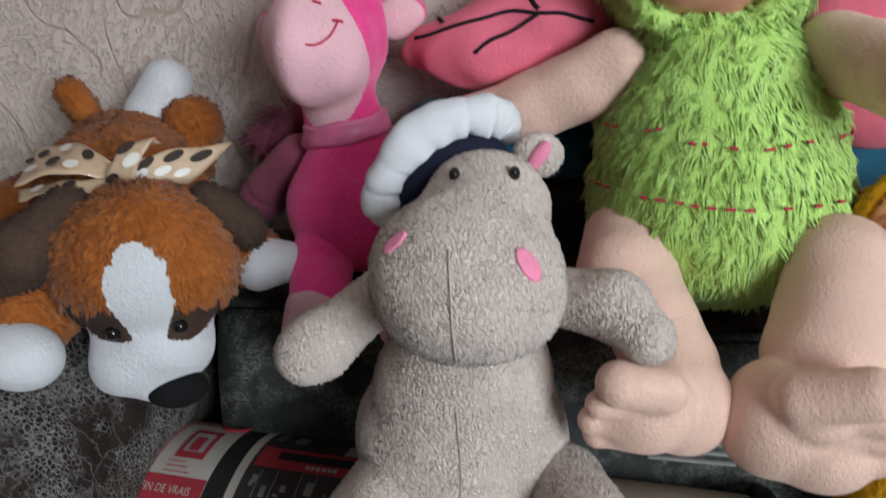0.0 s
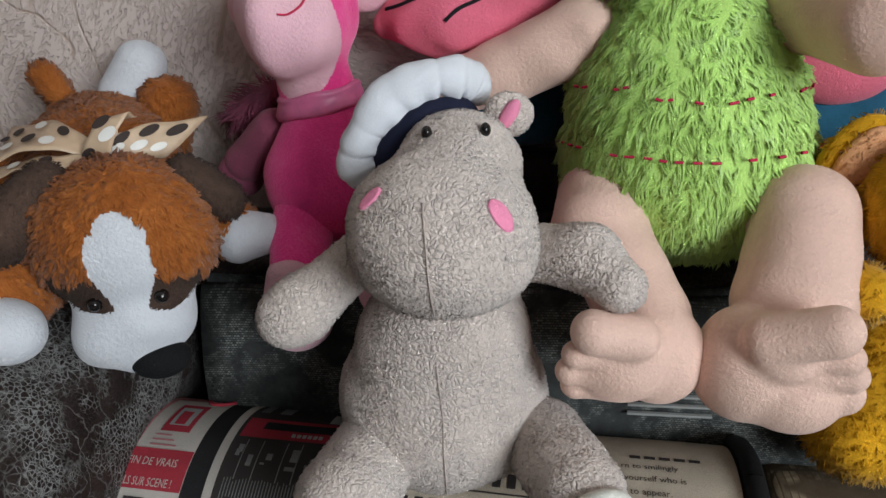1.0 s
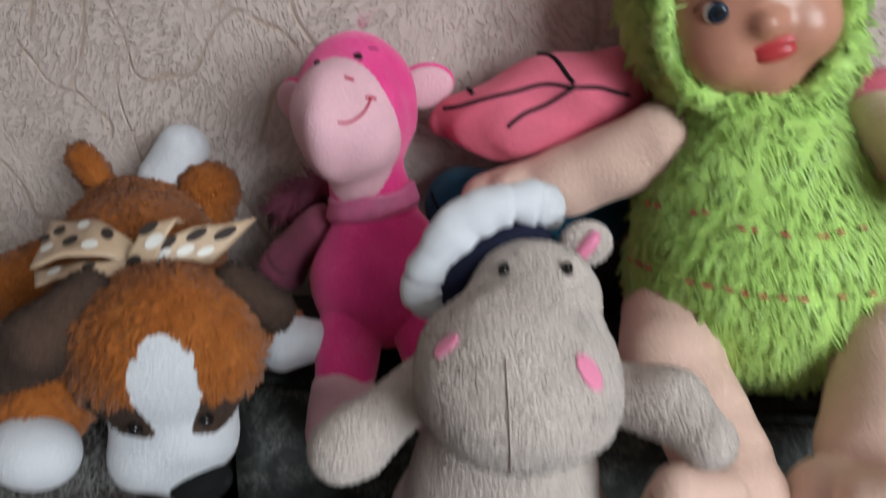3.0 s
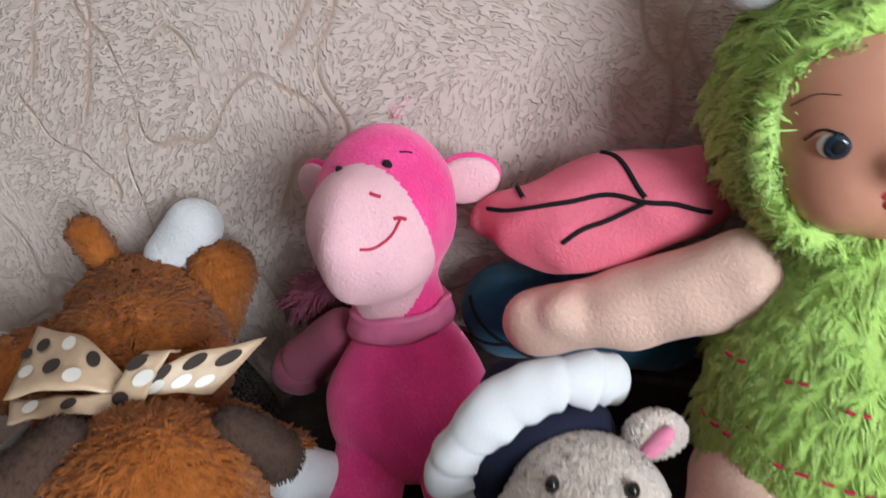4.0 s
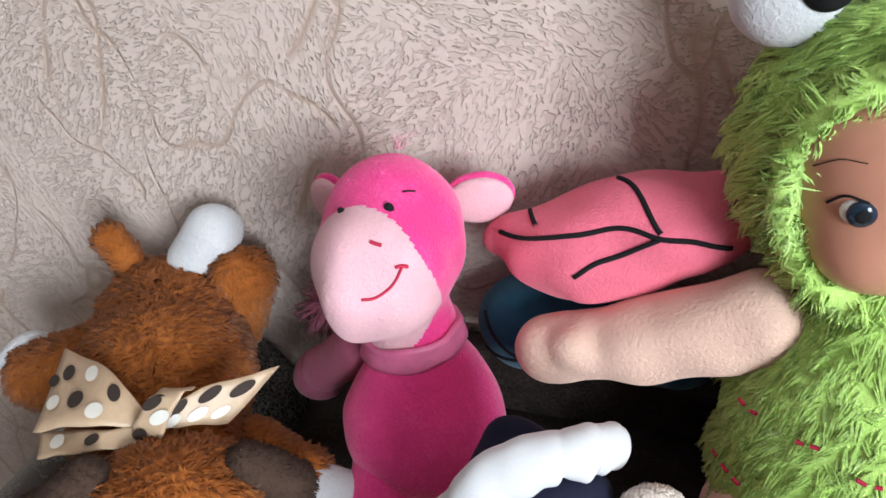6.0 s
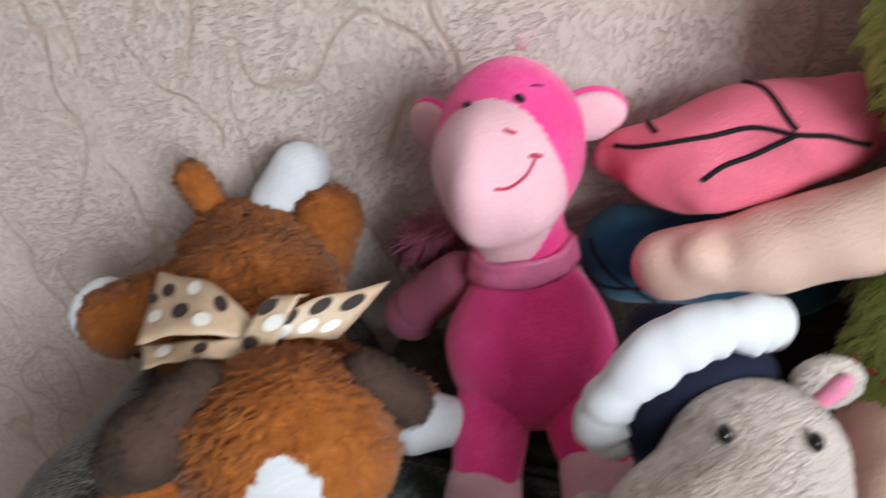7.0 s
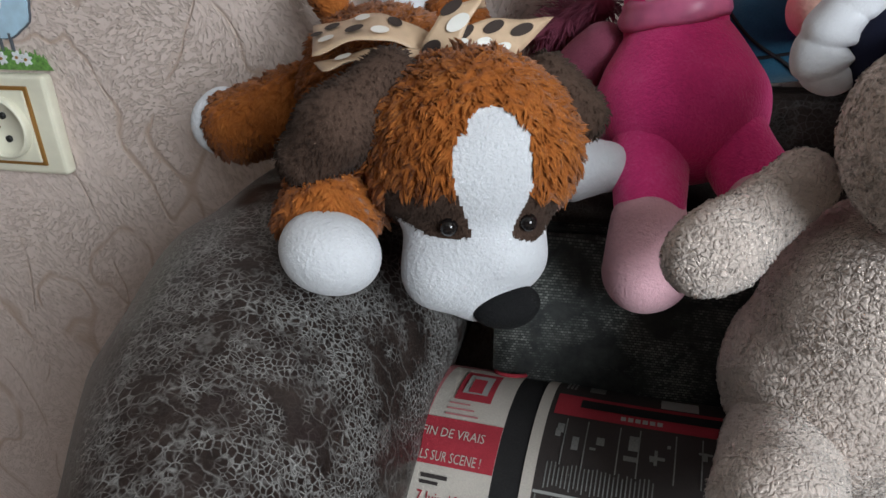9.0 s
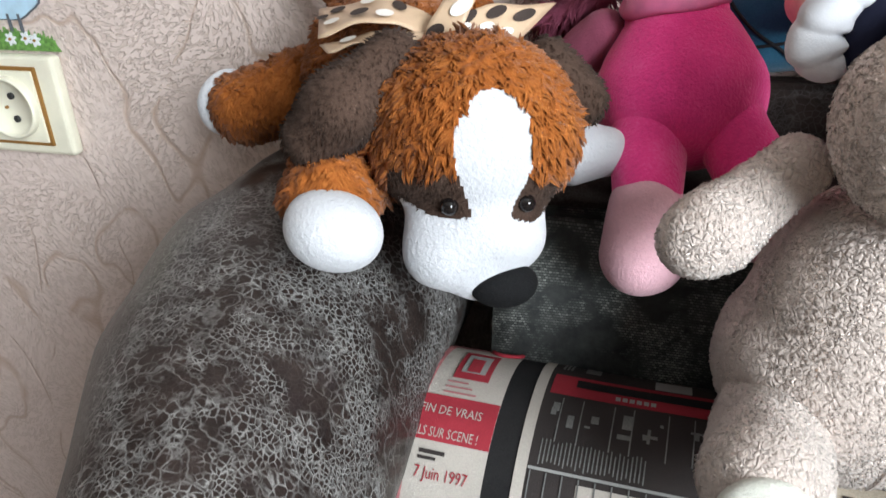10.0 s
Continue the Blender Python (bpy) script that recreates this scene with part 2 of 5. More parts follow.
HIPPO = fleece("grey_beige_fleece", (0.68, 0.575, 0.525), 370)
HIPPO_SEAM = plush("grey_seam_plush", (0.54, 0.45, 0.41), 900)
HIPPO_SOLE = plush("pale_sole_plush", (0.66, 0.66, 0.60))
HOT_PINK = plush("hot_pink_plush", (0.90, 0.055, 0.285), 620, depth=0.0016, vary=0.18, sheen=0.85, island=0.1, tint=(0.95, 0.15, 0.42))
PALE_PINK = plush("pale_pink_plush", (0.80, 0.47, 0.54), 620, depth=0.0014, vary=0.1, island=0.1)
# dusty rose, its colour lowered to stand in for shade behind the body
SHADED_ROSE = plush("shaded_rose_plush", (0.30, 0.075, 0.13), 900)
SATIN = smooth("pink_satin", (0.75, 0.18, 0.36), 0.35, vary=0.12, scale=120)
MOUTH = cloth("red_thread", (0.55, 0.03, 0.08))
BLACK_THREAD = cloth("black_thread", (0.012, 0.012, 0.014))
CHEEK = plush("pink_applique", (0.86, 0.28, 0.44), 1200, vary=0.1)
DOG = plush("ginger_plush", (0.33, 0.098, 0.020), 600, vary=0.3, island=0.16, tint=(0.45, 0.16, 0.040))
DOG_DARK = plush("dark_brown_plush", (0.066, 0.040, 0.030), 700, vary=0.35, sheen=0.08)
WHITE = plush("white_plush", (0.62, 0.63, 0.67), 480, depth=0.0014, vary=0.06, island=0.1)
DOG_NOSE = plush("black_plush", (0.010, 0.010, 0.011), 900, sheen=0.02)
HAT_WHITE = cloth("white_cotton", (0.70, 0.71, 0.76), vary=0.05)
NAVY = cloth("navy_cotton", (0.012, 0.014, 0.035))
GREEN = plush("lime_plush", (0.54, 0.82, 0.215), 700, vary=0.16, island=0.2, tint=(0.66, 0.90, 0.40))
SKIN = plush("peach_velour", (0.78, 0.53, 0.44), 520, depth=0.0012, vary=0.09, island=0.1)
VINYL = smooth("painted_vinyl", (0.56, 0.26, 0.18), 0.36, vary=0.06)
LIPS = smooth("red_vinyl_paint", (0.55, 0.05, 0.06), 0.3)
EYE_WHITE = smooth("white_enamel", (0.8, 0.8, 0.8), 0.15)
IRIS = smooth("blue_enamel", (0.015, 0.03, 0.055), 0.1)
WING_PINK = plush("coral_velour", (0.80, 0.17, 0.255), 700, depth=0.0012, vary=0.14, island=0.1)
WING_BLUE = plush("teal_velour", (0.02, 0.10, 0.17), 1200, vary=0.3)
YELLOW = plush("yellow_plush", (0.72, 0.36, 0.015), 800, vary=0.25)
PEACH = plush("peach_plush", (0.80, 0.40, 0.20), 900, vary=0.12)
RIBBON = smooth("tan_satin", (0.56, 0.40, 0.27), 0.42, vary=0.08, scale=150)
DOT_DARK = smooth("brown_dot_print", (0.035, 0.022, 0.018), 0.8)
DOT_WHITE = smooth("white_dot_print", (0.8, 0.78, 0.74), 0.45)
STICK_WHITE = smooth("sticker_white", (0.72, 0.74, 0.78), 0.4)
STICK_BLUE = smooth("sticker_blue", (0.42, 0.60, 0.74), 0.4, vary=0.2)
STICK_GREEN = smooth("sticker_green", (0.12, 0.26, 0.06), 0.5, vary=0.5, scale=300)
STICK_PINK = smooth("sticker_pink", (0.75, 0.30, 0.38), 0.4)
STICK_LINE = smooth("sticker_outline", (0.10, 0.11, 0.13), 0.5)
GLASS = bpy.data.materials.new("window_glass")
GLASS.use_nodes = True
GLASS.node_tree.nodes["Principled BSDF"].inputs["Transmission Weight"].default_value = 1
GLASS.node_tree.nodes["Principled BSDF"].inputs["Roughness"].default_value = 0
WHITE_PAINT = smooth("white_frame_paint", (0.8, 0.8, 0.79), 0.4)

# ---------------------------------------------------------------- building helpers
ORIGIN = {}


def thing(name, base, label, category, group="", kind=""):
    ob = new(name)
    ob.location = base
    ORIGIN[ob] = Vector(base)
    return tagged(ob, label, category, group, kind)


def link_mesh(name, me, mats, parent=None, label="", centre=None):
    if me.vertices:
        co = np.empty(len(me.vertices) * 3)
        me.vertices.foreach_get("co", co)
        co = co.reshape(-1, 3)
        mid = (co.min(0) + co.max(0)) / 2 if centre is None else np.array(centre)
        me.vertices.foreach_set("co", (co - mid).ravel())
    else:
        mid = np.zeros(3)
    for m in mats if isinstance(mats, (list, tuple)) else [mats]:
        me.materials.append(m)
    ob = new(name, me)
    ORIGIN[ob] = Vector(mid)
    if parent is not None:
        ob.parent = parent
        ob.location = Vector(mid) - ORIGIN[parent]
    else:
        ob.location = mid
    if label:
        tagged(ob, label)
    return ob


def part(name, bm, material, parent=None, label="", smooth_faces=True):
    bmesh.ops.recalc_face_normals(bm, faces=bm.faces)
    me = bpy.data.meshes.new(name)
    bm.to_mesh(me)
    bm.free()
    me.polygons.foreach_set("use_smooth", [smooth_faces] * len(me.polygons))
    return link_mesh(name, me, material, parent, label)


def box(bm, lo, hi, bevel=0.0, segments=2):
    r = bmesh.ops.create_cube(bm, size=1)
    m = Matrix.Translation([(a + b) / 2 for a, b in zip(lo, hi)]) @ Matrix.Diagonal([*(b - a for a, b in zip(lo, hi)), 1])
    bmesh.ops.transform(bm, matrix=m, verts=r["verts"])
    if bevel:
        edges = {e for v in r["verts"] for e in v.link_edges}
        bmesh.ops.bevel(bm, geom=list(edges), offset=bevel, segments=segments, affect="EDGES", profile=0.6)


def box_part(name, lo, hi, material, parent=None, bevel=0.0, label="", segments=2):
    bm = bmesh.new()
    box(bm, lo, hi, bevel, segments)
    return part(name, bm, material, parent, label, smooth_faces=False)


# soft bodies from blended round forms


def ell(c, r, rot=(0, 0, 0)):
    r = (r, r, r) if isinstance(r, (int, float)) else r
    return ("e", np.array(c, float), np.array(r, float), np.array(Euler([radians(a) for a in rot]).to_matrix()))


def cap(a, b, ra, rb):
    return ("c", np.array(a, float), np.array(b, float), ra, rb)


def field(prims, k):
    def f(p):
        d = None
        for q in prims:
            if q[0] == "e":
                v = (p - q[1]) @ q[3]
                k0 = np.linalg.norm(v / q[2], axis=1)
                k1 = np.linalg.norm(v / q[2] ** 2, axis=1) + 1e-9
                e = np.where(k0 < 1e-6, -q[2].min(), k0 * (k0 - 1) / k1)
            else:
                ab = q[2] - q[1]
                h = np.clip(((p - q[1]) @ ab) / (ab @ ab), 0, 1)
                e = np.linalg.norm(p - q[1] - h[:, None] * ab, axis=1) - (q[3] + (q[4] - q[3]) * h)
            if d is None:
                d = e
            else:
                h = np.clip(0.5 + 0.5 * (d - e) / k, 0, 1)
                d = d * (1 - h) + e * h - k * h * (1 - h)
        return d
    return f


def slope(f, p, e=0.0004):
    g = np.stack([f(p + np.eye(3)[i] * e) - f(p - np.eye(3)[i] * e) for i in range(3)], 1) / (2 * e)
    return g / (np.linalg.norm(g, axis=1)[:, None] + 1e-9)


def on_skin(f, p, out=0.0):
    p = np.atleast_2d(np.array(p, float))
    for _ in range(6):
        p = p - f(p)[:, None] * slope(f, p)
    return p + out * slope(f, p)


def net(f, prims, h):
    """Even quads over the surface f = 0."""
    los, his = [], []
    for q in prims:
        if q[0] == "e":
            los.append(q[1] - q[2].max()), his.append(q[1] + q[2].max())
        else:
            r = max(q[3], q[4])
            los.append(np.minimum(q[1], q[2]) - r), his.append(np.maximum(q[1], q[2]) + r)
    lo, hi = np.min(los, 0) - 3 * h, np.max(his, 0) + 3 * h
    n = np.ceil((hi - lo) / h).astype(int) + 1
    g = np.stack(np.meshgrid(*[lo[i] + h * np.arange(n[i]) for i in range(3)], indexing="ij"), -1)
    inside = (f(g.reshape(-1, 3)) < 0).reshape(n)
    total = sum(inside[a:n[0] - 1 + a, b:n[1] - 1 + b, c:n[2] - 1 + c].astype(int) for a in (0, 1) for b in (0, 1) for c in (0, 1))
    active = (total > 0) & (total < 8)
    ids = -np.ones(active.shape, int)
    ids[active] = np.arange(active.sum())
    verts = lo + h * (np.argwhere(active) + 0.5)
    start = verts.copy()
    for _ in range(4):
        verts = verts - f(verts)[:, None] * slope(f, verts)
    verts = np.clip(verts, start - 0.75 * h, start + 0.75 * h)
    faces = []
    for ax in range(3):
        u, w = [i for i in range(3) if i != ax]
        a = np.moveaxis(inside, ax, 0)
        cross = a[:-1] != a[1:]
        cell = np.moveaxis(ids, ax, 0)
        i, j, k = np.nonzero(cross[:, 1:-1, 1:-1])
        j, k = j + 1, k + 1
        quad = np.stack([cell[i, j - 1, k - 1], cell[i, j, k - 1], cell[i, j, k], cell[i, j - 1, k]], 1)
        flip = a[i, j, k] != (ax != 1)
        quad[flip] = quad[flip][:, ::-1]
        faces.append(quad)
    faces = np.concatenate(faces)
    return verts, faces[(faces >= 0).all(1)]


def strands(verts, faces, normal, density, length, width, comb=(0, 0, -1), lean=0.5, wild=0.35, clump=0.6, cell=0.006, seed=1, curl=0.0):
    """Tapered tufts of pile rooted over the given quads. density: tufts per square metre."""
    rng = np.random.default_rng(seed)
    q = verts[faces]
    area = 0.5 * np.linalg.norm(np.cross(q[:, 2] - q[:, 0], q[:, 3] - q[:, 1]), axis=1)
    count = int(area.sum() * density)
    pick = rng.choice(len(faces), count, p=area / area.sum())
    a, b = rng.random(count)[:, None], rng.random(count)[:, None]
    c = q[pick]
    root = (c[:, 0] * (1 - a) + c[:, 1] * a) * (1 - b) + (c[:, 3] * (1 - a) + c[:, 2] * a) * b
    nn = normal(root)
    combs = comb(root) if callable(comb) else np.broadcast_to(np.array(comb, float), nn.shape)
    combs = combs - (combs * nn).sum(1)[:, None] * nn
    combs = combs / (np.linalg.norm(combs, axis=1)[:, None] + 0.15)
    way = nn * (1 - lean) + combs * lean + wild * rng.normal(size=nn.shape) * 0.6
    way /= np.linalg.norm(way, axis=1)[:, None]
    size = length * rng.uniform(0.65, 1.25, count)[:, None]
    tip = root + way * size
    tip[:, 2] -= 0.12 * size[:, 0]
    m = max(4, int(area.sum() / cell ** 2))
    if clump > 0:
        centre = rng.choice(count, min(m, count), replace=False)
        near = np.empty(count, int)
        cr = root[centre].astype(np.float32)
        cc = (cr ** 2).sum(1)
        for s in range(0, count, 4000):
            near[s:s + 4000] = centre[(cc[None] - 2 * root[s:s + 4000].astype(np.float32) @ cr.T).argmin(1)]
        tip = tip * (1 - clump) + tip[near] * clump
    if curl:
        tip += curl * length * rng.normal(size=(len(root), 3))[near]
    mid = root * 0.5 + tip * 0.5 + nn * size * 0.12
    s1 = np.cross(way, rng.normal(size=nn.shape))
    s1 /= np.linalg.norm(s1, axis=1)[:, None] + 1e-9
    s2 = np.cross(way, s1)
    w = width * 0.5 * rng.uniform(0.7, 1.3, count)[:, None]
    base = root - nn * 0.0004
    rim = [s1 * w, (-0.5 * s1 + 0.866 * s2) * w, (-0.5 * s1 - 0.866 * s2) * w]
    v = np.stack([base + r for r in rim] + [mid + r * 0.8 for r in rim] + [tip], 1).reshape(-1, 3)
    i = np.arange(count)[:, None] * 7
    quads = np.concatenate([i + np.array([[j, (j + 1) % 3, 3 + (j + 1) % 3, 3 + j]]) for j in range(3)])
    tris = np.concatenate([i + np.array([[3 + j, 3 + (j + 1) % 3, 6]]) for j in range(3)])
    edge = 0.3 if length > 0.002 else 0.08
    soft = np.stack([nn * 0.9 + way * edge * 0.6 + r / w * edge for r in rim] * 2 + [nn * (1 - edge) + way * edge], 1).reshape(-1, 3)
    soft /= np.linalg.norm(soft, axis=1)[:, None]
    return v, quads, tris, soft, root


def solid_mesh(name, pieces):
    """One mesh from pieces (verts, quads, tris, normals, material index)."""
    vs, loops, sizes, idx, norms, at = [], [], [], [], [], 0
    for v, quads, tris, nn, mi in pieces:
        vs.append(v), norms.append(nn)
        for f, k in ((quads, 4), (tris, 3)):
            if f is not None and len(f):
                loops.append((np.asarray(f) + at).ravel())
                sizes.append(np.full(len(f), k))
                idx.append(np.full(len(f), mi))
        at += len(v)
    vs, loops, sizes, idx = (np.concatenate(x) for x in (vs, loops, sizes, idx))
    me = bpy.data.meshes.new(name)
    me.vertices.add(len(vs)), me.loops.add(len(loops)), me.polygons.add(len(sizes))
    me.vertices.foreach_set("co", vs.ravel().astype(np.float32))
    me.loops.foreach_set("vertex_index", loops.astype(np.int32))
    me.polygons.foreach_set("loop_start", np.concatenate([[0], np.cumsum(sizes)[:-1]]).astype(np.int32))
    me.polygons.foreach_set("use_smooth", np.ones(len(sizes), bool))
    me.polygons.foreach_set("material_index", idx.astype(np.int32))
    me.update(calc_edges=True)
    me.normals_split_custom_set_from_vertices(np.concatenate(norms))
    return me


def compact(v, f):
    used, inv = np.unique(f.ravel(), return_inverse=True)
    return v[used], inv.reshape(f.shape)


def rumple(f, amount, scale, seed=0, tuft=0.0):
    """Small uneven swellings of the stuffing."""
    def g(p):
        s = p * scale + seed * 7.3
        w = np.sin(s[:, 0] + 1.7 * np.sin(s[:, 1])) * np.sin(s[:, 1] * 1.1 + 1.3 * np.sin(s[:, 2])) + 0.6 * np.sin(s[:, 2] * 1.7 + 2.1 * np.sin(s[:, 0] * 0.7))
        if tuft:
            q = p * 640 + 1.6 * np.sin(p[:, ::-1] * 230)
            w = w + (tuft(p) if callable(tuft) else tuft) / amount * np.sin(q[:, 0]) * np.sin(q[:, 1]) * np.sin(q[:, 2])
        return f(p) - amount * w
    return g


def pieces_of(prims, k=0.008, h=0.0022, fur=None, regions=None, rump=0.0006, seed=1, tuft=0.0):
    """Skin and pile of a soft form, split by region number: {region: [pieces]}."""
    f = rumple(field(prims, k), rump, 95, seed, tuft)
    v, q = net(f, prims, h)
    nn = lambda p: slope(f, p)
    zone = np.zeros(len(q), int) if regions is None else regions(v[q].mean(1))
    out = {}
    for z in np.unique(zone):
        vv, qq = compact(v, q[zone == z])
        out[z] = [[vv, qq, None, nn(vv)]]
        fz = fur.get(z) if isinstance(fur, dict) and "density" not in fur else fur
        if fz:
            sv, sq, st, sn, _ = strands(v, q[zone == z], nn, seed=seed + int(z), **fz)
            out[z].append([sv, sq, st, sn])
    return out, f


def soft_part(name, prims, material, parent, label="", **kw):
    out, f = pieces_of(prims, **kw)
    me = solid_mesh(name, [(*p, 0) for p in out[0]])
    link_mesh(name, me, material, parent, label)
    return f


def tube(bm, pts, radius, sides=8, ends=True):
    """A round cord through pts; radius may be a list."""
    pts = [Vector(p) for p in pts]
    rad = radius if isinstance(radius, (list, tuple)) else [radius] * len(pts)
    rings = []
    ref = Vector((0.3, 0.2, 1)).normalized()
    for i, p in enumerate(pts):
        d = (pts[min(i + 1, len(pts) - 1)] - pts[max(i - 1, 0)]).normalized()
        a = d.cross(ref).normalized()
        c = d.cross(a)
        rings.append([bm.verts.new(p + rad[i] * (math.cos(t) * a + math.sin(t) * c)) for t in [2 * math.pi * j / sides for j in range(sides)]])
    for r0, r1 in zip(rings, rings[1:]):
        for j in range(sides):
            bm.faces.new((r0[j], r0[(j + 1) % sides], r1[(j + 1) % sides], r1[j]))
    if ends:
        bm.faces.new(rings[0][::-1]), bm.faces.new(rings[-1])


def spline(pts, n=6):
    """Catmull-Rom through pts."""
    p = [np.array(x, float) for x in pts]
    p = [2 * p[0] - p[1]] + p + [2 * p[-1] - p[-2]]
    out = []
    for i in range(1, len(p) - 2):
        for t in np.linspace(0, 1, n, endpoint=False):
            out.append(0.5 * (2 * p[i] + (p[i + 1] - p[i - 1]) * t + (2 * p[i - 1] - 5 * p[i] + 4 * p[i + 1] - p[i + 2]) * t * t + (3 * p[i] - p[i - 1] - 3 * p[i + 1] + p[i + 2]) * t ** 3))
    out.append(p[-2])
    return np.array(out)


def cord_on(name, f, pts, radius, material, parent, label="", out=0.0003):
    bm = bmesh.new()
    line = on_skin(f, spline(pts, 7), out)
    tube(bm, line.tolist(), radius, 6)
    return part(name, bm, material, parent, label)


def bead(name, c, r, material, parent, squash=(1, 1, 1), rot=(0, 0, 0), label=""):
    bm = bmesh.new()
    bmesh.ops.create_uvsphere(bm, u_segments=18, v_segments=12, radius=r)
    bmesh.ops.transform(bm, matrix=pose(*c, *rot) @ Matrix.Diagonal((*squash, 1)), verts=bm.verts)
    return part(name, bm, material, parent, label)


def disc_on(name, f, c, r, material, parent, squash=(1, 1), angle=0.0, thick=0.0007, label=""):
    """A flat applique sewn on a soft form."""
    c = on_skin(f, c)[0]
    nrm = Vector(slope(f, c[None])[0])
    m = Matrix.Translation(c) @ nrm.to_track_quat("Z", "Y").to_matrix().to_4x4() @ pose(0, 0, 0, 0, 0, angle)
    bm = bmesh.new()
    rings, seg = 6, 24
    pts = [[0, 0]] + [[squash[0] * r * i / rings * math.cos(2 * math.pi * j / seg), squash[1] * r * i / rings * math.sin(2 * math.pi * j / seg)] for i in range(1, rings + 1) for j in range(seg)]
    w = np.array([m @ Vector((x, y, 0)) for x, y in pts])
    w = on_skin(f, w, thick)
    vs = [bm.verts.new(p) for p in w]
    for j in range(seg):
        bm.faces.new((vs[0], vs[1 + j], vs[1 + (j + 1) % seg]))
        for i in range(rings - 1):
            a, b2 = 1 + i * seg, 1 + (i + 1) * seg
            bm.faces.new((vs[a + j], vs[b2 + j], vs[b2 + (j + 1) % seg], vs[a + (j + 1) % seg]))
    rim = on_skin(f, w[-seg:], -0.0005)
    rv = [bm.verts.new(p) for p in rim]
    last = vs[-seg:]
    for j in range(seg):
        bm.faces.new((last[j], rv[j], rv[(j + 1) % seg], last[(j + 1) % seg]))
    return part(name, bm, material, parent, label)


def text_mesh(body, size):
    cu = bpy.data.curves.new("lettering", "FONT")
    cu.body, cu.size, cu.resolution_u = body, size, 2
    cu.align_x = "LEFT"
    tmp = bpy.data.objects.new("lettering", cu)
    scene.collection.objects.link(tmp)
    dg = bpy.context.evaluated_depsgraph_get()
    me = bpy.data.meshes.new_from_object(tmp.evaluated_get(dg))
    bpy.data.objects.remove(tmp)
    bpy.data.curves.remove(cu)
    me.materials.clear()
    return me


# ---------------------------------------------------------------- the room
# only the north wall shows; the rest is added, set back against bounce
X0, X1, Y0, Y1, H = -2.9, 1.95, -3.4, 0.6, 2.6


def slab(name, lo, hi, material, label, category):
    return tagged(box_part(name, lo, hi, material), label, category, kind="structure")


slab("floor", (X0 - 0.15, Y0 - 0.15, -0.1), (X1 + 0.15, Y1 + 0.15, 0), WOOD_FLOOR, "unseen brown laminate floor, darkened to cut bounced light", "floor")
slab("ceiling", (X0 - 0.15, Y0 - 0.15, H), (X1 + 0.15, Y1 + 0.15, H + 0.1), PLASTER, "unseen off-white ceiling, toned down to cut bounced light", "ceiling")
slab("wall_north", (X0 - 0.15, Y1, 0), (X1 + 0.15, Y1 + 0.15, H), WALLPAPER, "beige embossed wallpaper wall with brown veins", "wall")
slab("wall_west", (X0 - 0.15, Y0, 0), (X0, Y1, H), LOW_BOUNCE_PAINT, "unseen beige side wall, dulled to cut bounced light", "wall")
slab("wall_south", (X0 - 0.15, Y0 - 0.15, 0), (X1 + 0.15, Y0, H), LOW_BOUNCE_PAINT, "unseen beige wall facing the sofa, dulled to cut bounced light", "wall")
bm = bmesh.new()
for lo, hi in (((X1, Y0, 0), (X1 + 0.15, WIN[0], H)), ((X1, WIN[1], 0), (X1 + 0.15, Y1, H)),
               ((X1, WIN[0], 0), (X1 + 0.15, WIN[1], WIN[2])), ((X1, WIN[0], WIN[3]), (X1 + 0.15, WIN[1], H))):
    box(bm, lo, hi)
tagged(part("wall_east", bm, LOW_BOUNCE_PAINT, smooth_faces=False), "unseen beige wall with a window opening, dulled to cut bounced light", "wall", kind="structure")
win = thing("window_1", (X1 + 0.1, (WIN[0] + WIN[1]) / 2, WIN[2]), "white framed window letting in daylight", "window", kind="structure")
bm = bmesh.new()
for lo, hi in (((X1 + 0.07, WIN[0], WIN[2]), (X1 + 0.13, WIN[0] + 0.06, WIN[3])), ((X1 + 0.07, WIN[1] - 0.06, WIN[2]), (X1 + 0.13, WIN[1], WIN[3])),
               ((X1 + 0.07, WIN[0] + 0.06, WIN[2]), (X1 + 0.13, WIN[1] - 0.06, WIN[2] + 0.06)), ((X1 + 0.07, WIN[0] + 0.06, WIN[3] - 0.06), (X1 + 0.13, WIN[1] - 0.06, WIN[3]))):
    box(bm, lo, hi)
part("window_frame", bm, WHITE_PAINT, win, smooth_faces=False)
pane = box_part("pane", (X1 + 0.1, WIN[0] + 0.06, WIN[2] + 0.06), (X1 + 0.105, WIN[1] - 0.06, WIN[3] - 0.06), GLASS, win)
pane.visible_shadow = False

# ---------------------------------------------------------------- the sofa
sofa = thing("sofa", (0.35, 0.2, 0.0), "dark cracked leather sofa with grey printed backrest", "sofa")


